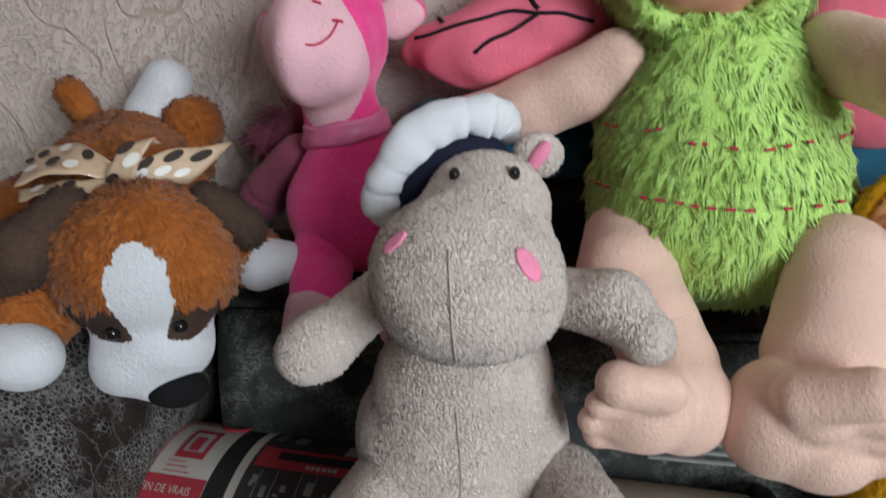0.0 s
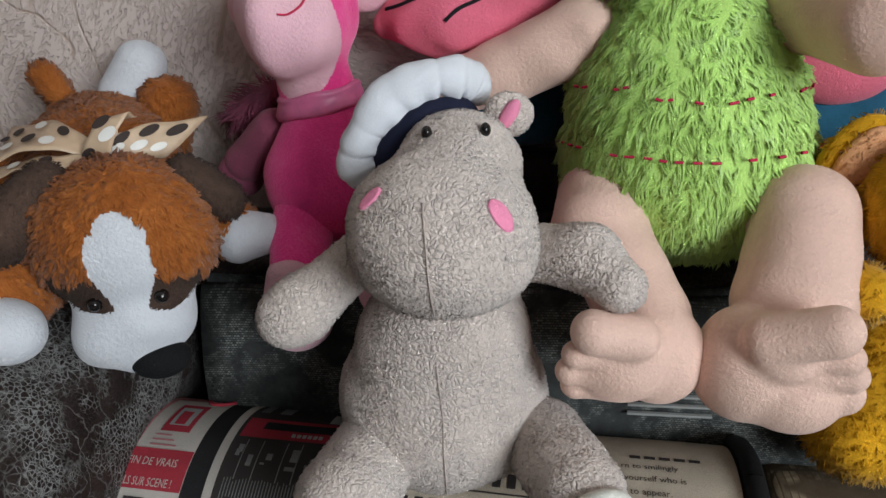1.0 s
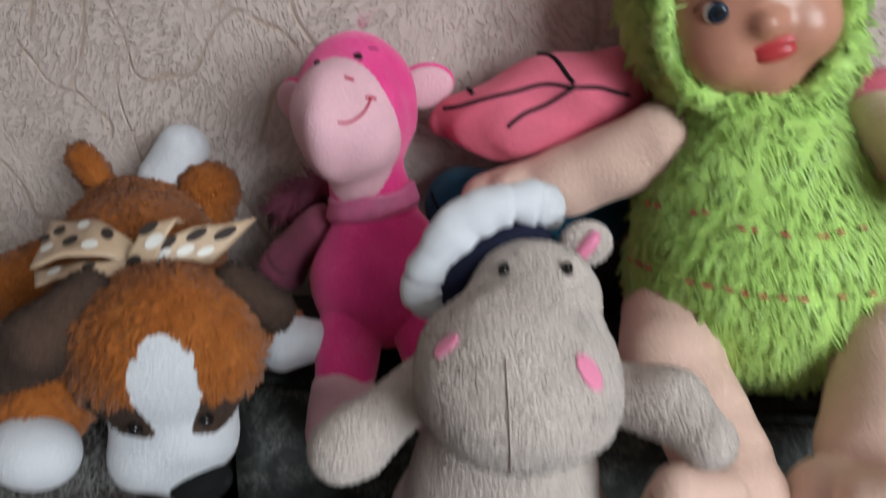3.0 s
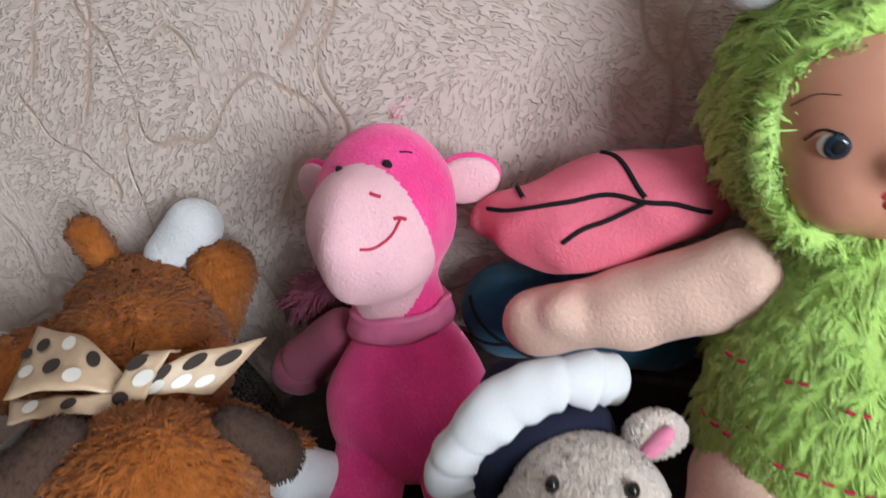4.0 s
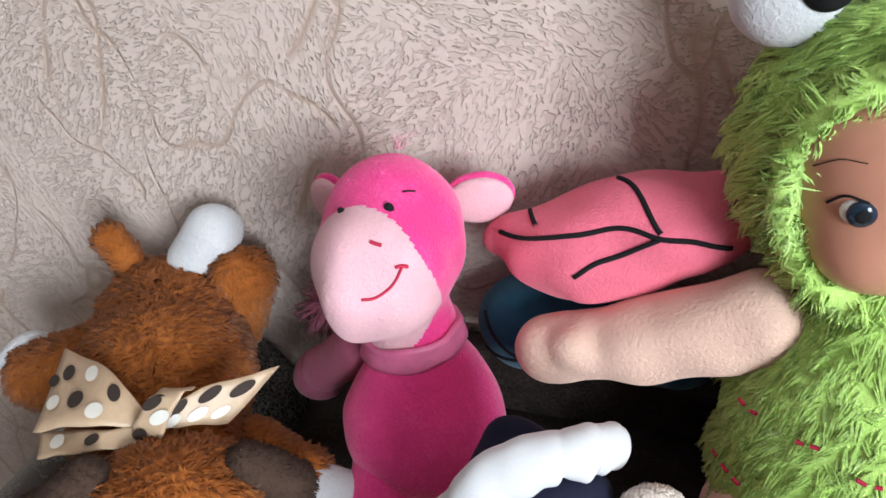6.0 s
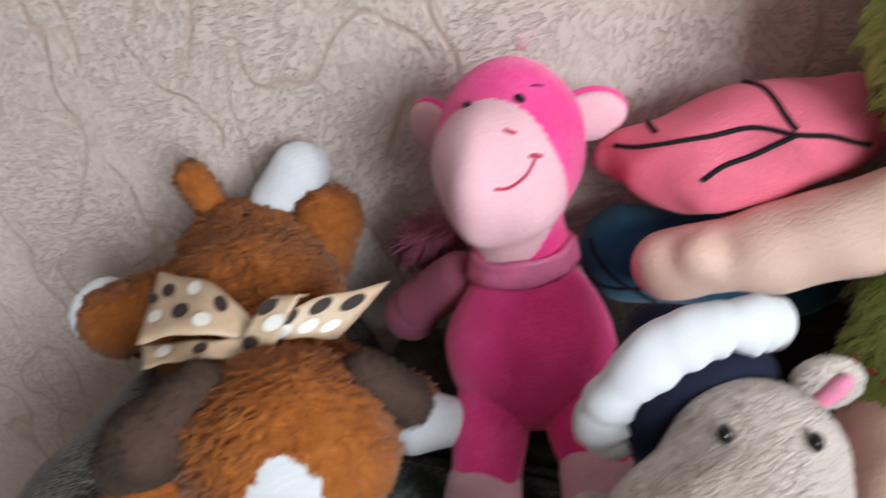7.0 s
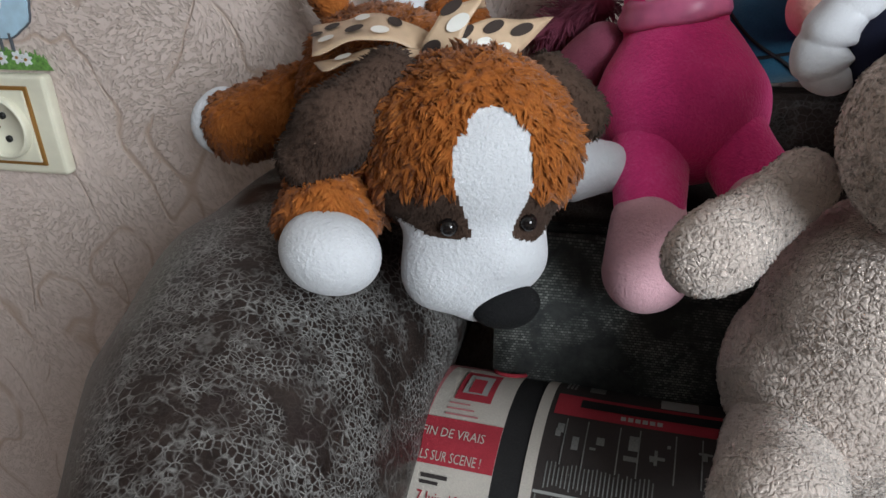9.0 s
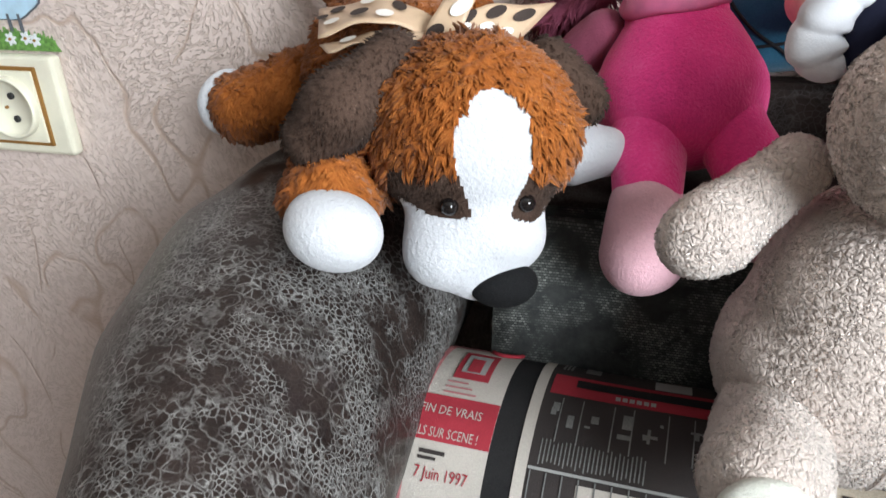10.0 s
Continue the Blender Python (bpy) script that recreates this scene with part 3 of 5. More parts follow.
def arm_mesh():
    bm = bmesh.new()
    rows = []
    for y in np.linspace(0.592, 0.02, 48):
        top = np.interp(y, (0.02, 0.06, 0.12, 0.20, 0.27, 0.34, 0.42, 0.5, 0.6), (0.401, 0.4541, 0.4947, 0.5215, 0.5376, 0.5521, 0.561, 0.562, 0.5655))
        left = np.interp(y, (0.02, 0.1, 0.2, 0.27, 0.34, 0.42, 0.5, 0.6), (-0.219, -0.2537, -0.2881, -0.3252, -0.363, -0.383, -0.3738, -0.360))
        right = np.interp(y, (0.02, 0.15, 0.3, 0.6), (-0.205, -0.196, -0.199, -0.204))
        mid, half = (left + right) / 2, (right - left) / 2
        row = []
        for a in np.linspace(-1, 1, 41):
            ang = a * radians(118)
            s, c = math.sin(min(abs(ang), math.pi / 2)), math.cos(ang)
            under = max(0.0, (abs(ang) - radians(75)) / radians(43)) ** 1.3
            x = mid + math.copysign(half * s ** 0.92 * (1 - 0.55 * under), ang)
            z = top - 0.13 * (1 - math.copysign(abs(c) ** 0.9, c))
            row.append(bm.verts.new((x, y, z + 0.0012 * math.sin(y * 70 + a * 5))))
        row.insert(0, bm.verts.new((mid - 0.45 * half, y, 0.06)))
        row.append(bm.verts.new((mid + 0.45 * half, y, 0.06)))
        rows.append(row)
    for r0, r1 in zip(rows, rows[1:]):
        for j in range(len(r0) - 1):
            bm.faces.new((r0[j], r0[j + 1], r1[j + 1], r1[j]))
    bm.faces.new(rows[0]), bm.faces.new(rows[-1][::-1])
    return bm


part("arm", arm_mesh(), LEATHER, sofa, "dark brown leather armrest with pale cracks")
# leather top rail behind the backrest cushion
bm = bmesh.new()
rows = []
for x in np.linspace(-0.186, 1.595, 60):
    row = [bm.verts.new((x, 0.592, 0.05))]
    for a in np.linspace(0, 1, 14):
        ang = math.pi * a
        row.append(bm.verts.new((x, 0.5385 + 0.0535 * math.cos(ang), 0.522 + 0.028 * math.sin(ang) ** 0.7 + 0.001 * math.sin(x * 40))))
    row.append(bm.verts.new((x, 0.485, 0.05)))
    rows.append(row)
for r0, r1 in zip(rows, rows[1:]):
    for j in range(len(r0) - 1):
        bm.faces.new((r0[j], r0[j + 1], r1[j + 1], r1[j]))
bm.faces.new(rows[0]), bm.faces.new(rows[-1])
part("top_rail", bm, LEATHER_PLAIN, sofa, "plain dark brown leather top rail")
box_part("back_edge", (-0.13, 0.570, 0.05), (1.6, 0.5935, 0.588), LEATHER_PLAIN, sofa, 0.008, "plain dark brown leather edge against the wall", 3)
# backrest cushion
bm = bmesh.new()
rows = []
prof = spline([(0.483, 0.10), (0.483, 0.50), (0.483, 0.527), (0.479, 0.534), (0.472, 0.530), (0.463, 0.505), (0.456, 0.47), (0.452, 0.42), (0.450, 0.33), (0.455, 0.25)], 5)
for x in np.linspace(-0.182, 1.58, 70):
    rows.append([bm.verts.new((x, y - 0.002 * math.sin(x * 33 + z * 30), z + 0.0012 * math.sin(x * 51))) for y, z in prof])
for r0, r1 in zip(rows, rows[1:]):
    for j in range(len(r0) - 1):
        bm.faces.new((r0[j], r0[j + 1], r1[j + 1], r1[j]))
bm.faces.new(rows[0]), bm.faces.new(rows[-1])
backrest = part("backrest", bm, BACK_PRINT, sofa, "backrest in faded grey city print fabric")
for k in range(6):
    z = 0.496 - 0.0062 * k
    y = float(np.interp(z, (0.42, 0.47, 0.505), (0.452, 0.456, 0.463))) - 0.0028
    box_part("printed_line", (0.088, y, z - 0.0008), (0.150 - 0.006 * (k % 3), y + 0.003, z + 0.0008), GREYINK, backrest, 0.0004, segments=1)
box_part("seat_cushion", (-0.18, -0.12, 0.20), (1.58, 0.448, 0.322), BACK_PRINT, sofa, 0.03, "dark printed seat cushion", 3)
box_part("base", (-0.178, -0.10, 0.05), (1.58, 0.44, 0.2), LEATHER_PLAIN, sofa, 0.01)
for x in (-0.26, 1.5):
    for y in (0.08, 0.53):
        box_part("foot", (x - 0.03, y - 0.03, 0.0), (x + 0.03, y + 0.03, 0.06), DARK, sofa, 0.004)

# ---------------------------------------------------------------- bolsters on the seat


def bolster_frame(left, deg):
    a = radians(deg)
    ax = Vector((math.cos(a), math.sin(a), 0))
    front = Vector((math.sin(a), -math.cos(a), 0))

    def at(u, ang, r):
        t = radians(ang)
        return Vector(left) + ax * u + r * (front * math.sin(t) + Vector((0, 0, 1)) * math.cos(t))
    return at


def bolster(label, left, deg, length, radius, material):
    at = bolster_frame(left, deg)
    ob = thing("bolster", at(length / 2, 180, radius), label, "cushion", "printed bolsters on the sofa")
    bm = bmesh.new()
    prof = [(0.0, 0.0), (0.0, 0.5), (0.001, 0.9), (0.004, 0.97), (0.009, 1.0)]
    us = [(u, r) for u, r in prof] + [(u, 1.0 + 0.006 * math.sin(u * 40)) for u in np.linspace(0.02, length - 0.02, 24)] + [(length - u, r) for u, r in prof[::-1]]
    rings = []
    for u, r in us:
        rings.append([bm.verts.new(at(u, d, max(r, 0.02) * radius)) for d in range(0, 360, 6)])
    for r0, r1 in zip(rings, rings[1:]):
        for j in range(60):
            bm.faces.new((r0[j], r0[(j + 1) % 60], r1[(j + 1) % 60], r1[j]))
    bm.faces.new(rings[0]), bm.faces.new(rings[-1])
    part("cover", bm, material, ob)
    return ob, at


R1 = 0.072
roll, roll_at = bolster("black and cream printed bolster cushion with red ticket motif", (-0.227, 0.4177, 0.395), -3, 0.386, R1, BOLSTER_BLACK)


def swell(u):
    return R1 * (1.0 + 0.006 * math.sin(u * 40))


def panel(name, u0, u1, a0, a1, lift, material, label="", skew=0.0, parent=None):
    """A printed field on the round of the bolster."""
    bm = bmesh.new()
    nu, na = max(2, int((u1 - u0) / 0.006)), max(2, int((a1 - a0) / 4))
    grid = [[bm.verts.new(roll_at(u0 + (u1 - u0) * i / nu + skew * (j / na - 0.5), a0 + (a1 - a0) * j / na, swell(u0 + (u1 - u0) * i / nu) + lift)) for j in range(na + 1)] for i in range(nu + 1)]
    for i in range(nu):
        for j in range(na):
            bm.faces.new((grid[i][j], grid[i + 1][j], grid[i + 1][j + 1], grid[i][j + 1]))
    return part(name, bm, material, parent or roll, label)


def lettering(name, body, u, ang, size, lift, material, stretch=1.0, parent=None, tilt=0.0):
    me = text_mesh(body, size)
    for v in me.vertices:
        x, y = v.co.x * stretch, v.co.y
        uu = u + x
        v.co = roll_at(uu, ang - math.degrees((y + tilt * x) / R1), swell(uu) + lift)
    return link_mesh(name, me, material, parent or roll, 'lettering "%s"' % body.replace("\n", " "))


label_field = panel("ticket_panel", 0.006, 0.0625, -70, 62, 0.0006, CREAM, "cream printed ticket field")
panel("wash", 0.006, 0.024, -70, 62, 0.0009, PINKISH)
panel("wash", 0.024, 0.056, -60, -28, 0.0009, PINKISH)
panel("stamp_frame", 0.0335, 0.0525, -20, 3, 0.0012, RED)
panel("stamp_picture", 0.0365, 0.0495, -16, -1, 0.0016, GREYINK)
panel("stamp_figure", 0.0395, 0.0465, -12, -1.5, 0.002, RED)
bm = bmesh.new()
ring_pts = [roll_at(0.053 + 0.0085 * math.cos(t), -32 + 8 * math.sin(t), swell(0.043) + 0.0012) for t in np.linspace(0, 2 * math.pi, 25)]
tube(bm, ring_pts, 0.0012, 5, False)
part("postmark", bm, RED, roll)
panel("red_strip", 0.0200, 0.0625, 13.5, 33, 0.0012, RED)
lettering("lettering", "FIN DE VRAIS", 0.0235, 22, 0.0068, 0.0016, CREAM, 0.80)
lettering("lettering", "ALS SUR SCENE !", 0.0230, 31.5, 0.0068, 0.0016, CREAM, 0.66)
lettering("lettering", "7 Juin 1997", 0.0285, 47, 0.0080, 0.0012, RED, 0.74)
panel("script_line", 0.0290, 0.0420, 36.5, 38.0, 0.0012, INK)
panel("script_line", 0.0290, 0.0380, 39.0, 40.2, 0.0012, INK)
for k in range(3):
    panel("script_line", 0.032, 0.043 + 0.003 * k, 5 + 2.9 * k, 5.9 + 2.9 * k, 0.0012, PINKISH)
panel("white_stripe", 0.0760, 0.0815, -70, 70, 0.0008, CREAM)
photo = panel("photo_panel", 0.0815, 0.1850, -70, 75, 0.0006, INK, "black photograph print")
panel("red_band", 0.0840, 0.1820, -14, 1, 0.001, RED)
panel("band_shade", 0.0960, 0.1790, -11, -5, 0.0013, BOLSTER_BLACK)
panel("pale_block", 0.1340, 0.1520, -26, -15, 0.001, GREYINK)
panel("pale_block", 0.0980, 0.1060, -31, -21, 0.001, FAINT)
for k in range(3):
    panel("pale_block", 0.086 + 0.002 * k, 0.0872 + 0.002 * k, -33, -21, 0.001, FAINT)
rnd = random.Random(8)
for k in range(26):
    u = 0.0860 + 0.0019 * k
    panel("rail_bar", u, u + 0.0006, 24 + rnd.uniform(-1, 1), 32.5 + rnd.uniform(-1, 1), 0.001, FAINT)
panel("rail", 0.0820, 0.1820, 34.5, 35.6, 0.0012, GREYINK)
panel("rail", 0.0820, 0.1820, 57, 58.2, 0.0012, GREYINK)
panel("white_block", 0.1050, 0.1360, 38, 58, 0.0009, CREAM)
for k in range(13):
    u = 0.0830 + 0.0075 * k
    panel("fence_bar", u, u + 0.0007, 36, 58, 0.0013, FAINT)
for k in range(14):
    u, d = rnd.uniform(0.086, 0.175), rnd.uniform(4, 18)
    panel("faint_shape", u, u + rnd.uniform(0.001, 0.007), d, d + rnd.uniform(1, 7), 0.001, FAINT)
for k in range(8):
    u = 0.0900 + 0.0125 * k + rnd.uniform(-0.002, 0.002)
    panel("post", u, u + 0.0006, 3, 24, 0.0012, FAINT)
for k in range(6):
    panel("script_line", 0.1160 + 0.0034 * k, 0.1184 + 0.0034 * k, -3.2, -0.8, 0.0014, GREYINK)
# building front in the middle
panel("building_panel", 0.1850, 0.2860, -70, 75, 0.0006, PAPER, "cream print of a building front")
for r in range(3):
    for k in range(12):
        u = 0.1900 + 0.0082 * k
        panel("printed_window", u, u + 0.0046, 8 + 15 * r, 15 + 15 * r, 0.001, INK)
    panel("printed_ledge", 0.1860, 0.2850, 17.5 + 15 * r, 18.3 + 15 * r, 0.001, INK)
# page of text
panel("page_panel", 0.2860, 0.3700, -70, 75, 0.0006, PAPER, "aged paper print with text")
for k in range(5):
    panel("script_line", 0.3130 + 0.008 * k, 0.3190 + 0.008 * k, -11.5, -9.2, 0.001, INK)
lettering("lettering", "rn to smilingly", 0.3080, -2.5, 0.0056, 0.001, INK, 0.95)
lettering("lettering", "r yourself who is", 0.3060, 4.5, 0.0056, 0.001, INK, 0.95)
lettering("lettering", "r to appear.", 0.3090, 11.5, 0.0056, 0.001, INK, 0.95)
bm = bmesh.new()
tube(bm, [roll_at(0.377, d, R1 + 0.002) for d in range(0, 361, 6)], 0.006, 10, False)
part("piping", bm, PIPING, roll, "thick black piping ring")

roll2, _ = bolster("tan newspaper print bolster cushion", (0.168, 0.428, 0.380), -1, 0.36, 0.058, TAN_PRINT)

# ---------------------------------------------------------------- wall socket and sticker
sock = thing("wall_socket", (-0.635, 0.6, 0.541), "ivory double wall socket with gold inner frame", "socket")
box_part("plate", (-0.712, 0.588, 0.5), (-0.56, 0.6, 0.582), IVORY, sock, 0.005, segments=4)
box_part("gold_frame", (-0.698, 0.5862, 0.5085), (-0.577, 0.590, 0.5735), GOLD, sock, 0.001)
box_part("insert", (-0.695, 0.5848, 0.5115), (-0.580, 0.590, 0.5705), IVORY, sock, 0.0012)
for cx in (-0.6065, -0.668):
    bm = bmesh.new()
    rings = []
    for r, dy in ((0.0257, 0.006), (0.0255, 0.0), (0.025, -0.0022), (0.0235, -0.0026), (0.022, -0.001), (0.0205, 0.003), (0.0, 0.0035)):
        rings.append([bm.verts.new((cx + max(r, 1e-4) * math.cos(t), 0.5808 + dy, 0.541 + max(r, 1e-4) * math.sin(t))) for t in np.linspace(0, 2 * math.pi, 40, endpoint=False)])
    for r0, r1 in zip(rings, rings[1:]):
        for j in range(40):
            bm.faces.new((r0[j], r0[(j + 1) % 40], r1[(j + 1) % 40], r1[j]))
    well = part("outlet", bm, IVORY, sock)
    for dx, dz in ((0.003, 0.0095), (0.003, -0.0095)):
        bm = bmesh.new()
        bmesh.ops.create_cone(bm, cap_ends=True, segments=20, radius1=0.0028, radius2=0.0028, depth=0.002)
        bmesh.ops.transform(bm, matrix=pose(cx + dx, 0.5832, 0.541 + dz, 90), verts=bm.verts)
        part("pin_hole", bm, DARK, well)
    bm = bmesh.new()
    bmesh.ops.create_cone(bm, cap_ends=True, segments=14, radius1=0.0015, radius2=0.0011, depth=0.002)
    bmesh.ops.transform(bm, matrix=pose(cx - 0.004, 0.5828, 0.541, 90), verts=bm.verts)
    part("screw", bm, GOLD, well)


def flat_shape(name, outline, y, material, parent, label="", thick=0.0012):
    bm = bmesh.new()
    a = [bm.verts.new((x, y, z)) for x, z in outline]
    b2 = [bm.verts.new((x, y + thick, z)) for x, z in outline]
    bm.faces.new(a), bm.faces.new(b2[::-1])
    for i in range(len(a)):
        j = (i + 1) % len(a)
        bm.faces.new((a[i], a[j], b2[j], b2[i]))
    return part(name, bm, material, parent, label, smooth_faces=False)


def oval(cx, cz, rx, rz, n=36, lump=0.0, waves=7):
    return [(cx + rx * (1 + lump * math.sin(waves * t)) * math.cos(t), cz + rz * (1 + lump * math.sin(waves * t)) * math.sin(t)) for t in np.linspace(0, 2 * math.pi, n, endpoint=False)]


stick = thing("wall_sticker", (-0.60, 0.6, 0.583), "cut-out wall sticker of a white and blue sheep on grass", "sticker")
flat_shape("outline", oval(-0.583, 0.686, 0.0425, 0.0295), 0.5985, STICK_LINE, stick)
flat_shape("head", oval(-0.583, 0.686, 0.0415, 0.0285), 0.5975, STICK_WHITE, stick)
flat_shape("outline", oval(-0.600, 0.634, 0.0375, 0.0275, lump=0.025, waves=9), 0.5985, STICK_LINE, stick)
flat_shape("fleece", oval(-0.600, 0.634, 0.0365, 0.0265, lump=0.025, waves=9), 0.5970, STICK_BLUE, stick)
flat_shape("cheek", oval(-0.556, 0.679, 0.007, 0.008), 0.5965, STICK_PINK, stick)
flat_shape("flower", oval(-0.562, 0.697, 0.004, 0.005, lump=0.2, waves=5), 0.5963, STICK_PINK, stick)
flat_shape("ear", oval(-0.591, 0.640, 0.005, 0.011), 0.5960, STICK_WHITE, stick)
flat_shape("ear_inner", oval(-0.591, 0.638, 0.0025, 0.007), 0.5950, STICK_PINK, stick)
flat_shape("eye", oval(-0.588, 0.680, 0.004, 0.005), 0.5963, STICK_LINE, stick)
flat_shape("heart", oval(-0.603, 0.652, 0.006, 0.006), 0.5955, MOUTH, stick)
for x in (-0.588, -0.598, -0.612):
    flat_shape("leg", [(x - 0.0012, 0.598), (x + 0.0012, 0.598), (x + 0.0012, 0.612), (x - 0.0012, 0.612)], 0.5968, STICK_LINE, stick)
rng = random.Random(4)
tufts = []
for i in range(60):
    x = -0.66 + 0.1 * i / 59
    tufts += [(x, 0.5905 + 0.006 * math.sin(math.pi * i / 59) ** 0.5 + rng.uniform(0.001, 0.006)), (x + 0.0008, 0.589 + 0.004 * math.sin(math.pi * i / 59))]
flat_shape("grass", [(-0.66, 0.584), *tufts, (-0.556, 0.584)], 0.5966, STICK_GREEN, stick)
for x, z in ((-0.585, 0.594), (-0.577, 0.5925), (-0.60, 0.593)):
    flat_shape("daisy", oval(x, z, 0.0042, 0.0042, lump=0.3, waves=6), 0.5952, STICK_WHITE, stick)
    flat_shape("daisy_heart", oval(x, z, 0.0012, 0.0012, 12), 0.5943, GOLD, stick)

# ---------------------------------------------------------------- plush dog on the armrest
GINGER = dict(density=6.0e5, length=0.0046, width=0.0012, lean=0.62, wild=0.2, clump=0.52, cell=0.0040, curl=0.2)
DARK_PILE = dict(density=2.2e5, length=0.005, width=0.0008, lean=0.5, wild=0.4, clump=0.5, cell=0.005)
SHORT_DARK = dict(density=5e5, length=0.0018, width=0.0006, lean=0.5, wild=0.4, clump=0.3, cell=0.003)
dog = thing("plush_dog", (-0.24, 0.45, 0.555), "ginger and white plush dog lying on the leather armrest", "soft toy")
HEADC = np.array((-0.183, 0.413, 0.5995))
FWD = np.array((0.47, -0.72, -0.52))
FWD = FWD / np.linalg.norm(FWD)
RIGHT = np.cross(FWD, (0, 0, 1))
RIGHT = RIGHT / np.linalg.norm(RIGHT)
UP = np.cross(RIGHT, FWD)


def dog_zone(p):
    d = p - HEADC
    r, u, w = d @ RIGHT, d @ UP, d @ FWD
    z = np.zeros(len(p), int)
    a = np.abs(r - 0.0045)
    half = 0.0150 - 0.0070 * np.clip((0.020 - u) / 0.018, 0, 1)
    z[(w > 0.008) & (a < 0.036) & (u < 0.0196 - 0.6 * np.maximum(0, a - 0.012))] = 2
    z[(w > 0.018) & (u < 0.001 - 0.5 * np.maximum(0, a - 0.008))] = 1
    z[(a < half) & (w > 0.0125 + (a / 0.0150) ** 2 * 0.010)] = 1
    return z


head_prims = [ell(HEADC, (0.0455, 0.040, 0.0395)), ell(HEADC + 0.005 * UP - 0.003 * FWD, (0.042, 0.038, 0.036)),
              ell(HEADC + 0.033 * FWD - 0.020 * UP + 0.005 * RIGHT, (0.027, 0.023, 0.020)),
              ell(HEADC + 0.038 * FWD - 0.025 * UP - 0.009 * RIGHT, 0.0165), ell(HEADC + 0.037 * FWD - 0.027 * UP + 0.019 * RIGHT, 0.0185),
              ell(HEADC + 0.047 * FWD - 0.033 * UP + 0.006 * RIGHT, 0.014)]
out, dog_f = pieces_of(head_prims, 0.010, 0.0012, {0: GINGER, 2: SHORT_DARK}, dog_zone, seed=3, tuft=lambda p: 0.0009 * (dog_zone(p) == 0))
for z, (nm, mt, lb) in {0: ("head", DOG, ""), 1: ("blaze", WHITE, "white blaze and muzzle"), 2: ("eye_patch", DOG_DARK, "dark brown eye patches")}.items():
    link_mesh(nm, solid_mesh(nm, [(*p, 0) for p in out[z]]), mt, dog, lb)
soft_part("nose", [ell(HEADC + 0.0590 * FWD - 0.0310 * UP - 0.002 * RIGHT, (0.0155, 0.010, 0.0095), (25, 0, 32))], DOG_NOSE, dog, "black plush nose", h=0.0015)
for r in (0.0235, -0.0095):
    c = on_skin(dog_f, HEADC + 0.040 * FWD + 0.004 * UP + r * RIGHT, 0.0010)[0]
    bead("eye", c, 0.0038, EYE, dog, label="shiny black eye")
soft_part("ear", [cap((-0.214, 0.407, 0.634), (-0.232, 0.389, 0.616), 0.0110, 0.0155), cap((-0.232, 0.389, 0.616), (-0.245, 0.387, 0.604), 0.0155, 0.0130)], DOG_DARK, dog, "floppy dark brown ear", fur=dict(SHORT_DARK, length=0.0026), seed=5)
soft_part("ear", [cap((-0.154, 0.436, 0.629), (-0.139, 0.443, 0.610), 0.009, 0.012)], DOG_DARK, dog, "floppy dark brown ear", fur=dict(SHORT_DARK, length=0.0026), seed=6)
soft_part("body", [ell((-0.245, 0.497, 0.602), (0.049, 0.058, 0.043), (0, 0, 25)), ell((-0.270, 0.545, 0.598), (0.045, 0.042, 0.042)), ell((-0.215, 0.450, 0.596), (0.042, 0.036, 0.038))], DOG, dog, fur=dict(GINGER, length=0.0046), seed=7, k=0.02, h=0.0018, tuft=0.0008)
soft_part("tail", [cap((-0.288, 0.552, 0.620), (-0.307, 0.556, 0.650), 0.008, 0.0095)], DOG, dog, fur=dict(GINGER, comb=(-0.4, 0, 1), length=0.0045), seed=8)
soft_part("hind_leg", [cap((-0.238, 0.555, 0.600), (-0.226, 0.562, 0.626), 0.022, 0.0195)], DOG, dog, fur=dict(GINGER, length=0.0040), seed=9, h=0.0016, tuft=0.0007)
soft_part("hind_paw", [cap((-0.257, 0.567, 0.635), (-0.245, 0.573, 0.652), 0.0185, 0.0175)], WHITE, dog, "white velour hind paw", seed=10)
soft_part("hind_leg", [cap((-0.300, 0.515, 0.590), (-0.345, 0.503, 0.578), 0.023, 0.0205)], DOG, dog, fur=dict(GINGER, length=0.0040), seed=11, h=0.0016, tuft=0.0007)
soft_part("hind_paw", [ell((-0.362, 0.512, 0.577), (0.013, 0.0215, 0.0215), (0, 0, -15))], WHITE, dog, "white velour hind paw", seed=12)
soft_part("front_leg", [cap((-0.240, 0.425, 0.585), (-0.240, 0.385, 0.578), 0.024, 0.0195)], DOG, dog, fur=GINGER, seed=13, h=0.0016, tuft=0.0008)
soft_part("front_paw", [ell((-0.231, 0.366, 0.571), (0.0215, 0.018, 0.0175))], WHITE, dog, "white plush front paw", seed=14)
soft_part("front_leg", [cap((-0.180, 0.47, 0.585), (-0.150, 0.466, 0.580), 0.02, 0.017)], DOG, dog, fur=dict(GINGER, length=0.0040), seed=15, h=0.0016, tuft=0.0007)
soft_part("front_paw", [cap((-0.142, 0.463, 0.577), (-0.128, 0.465, 0.577), 0.0165, 0.0125)], WHITE, dog, "white velour front paw", seed=16)


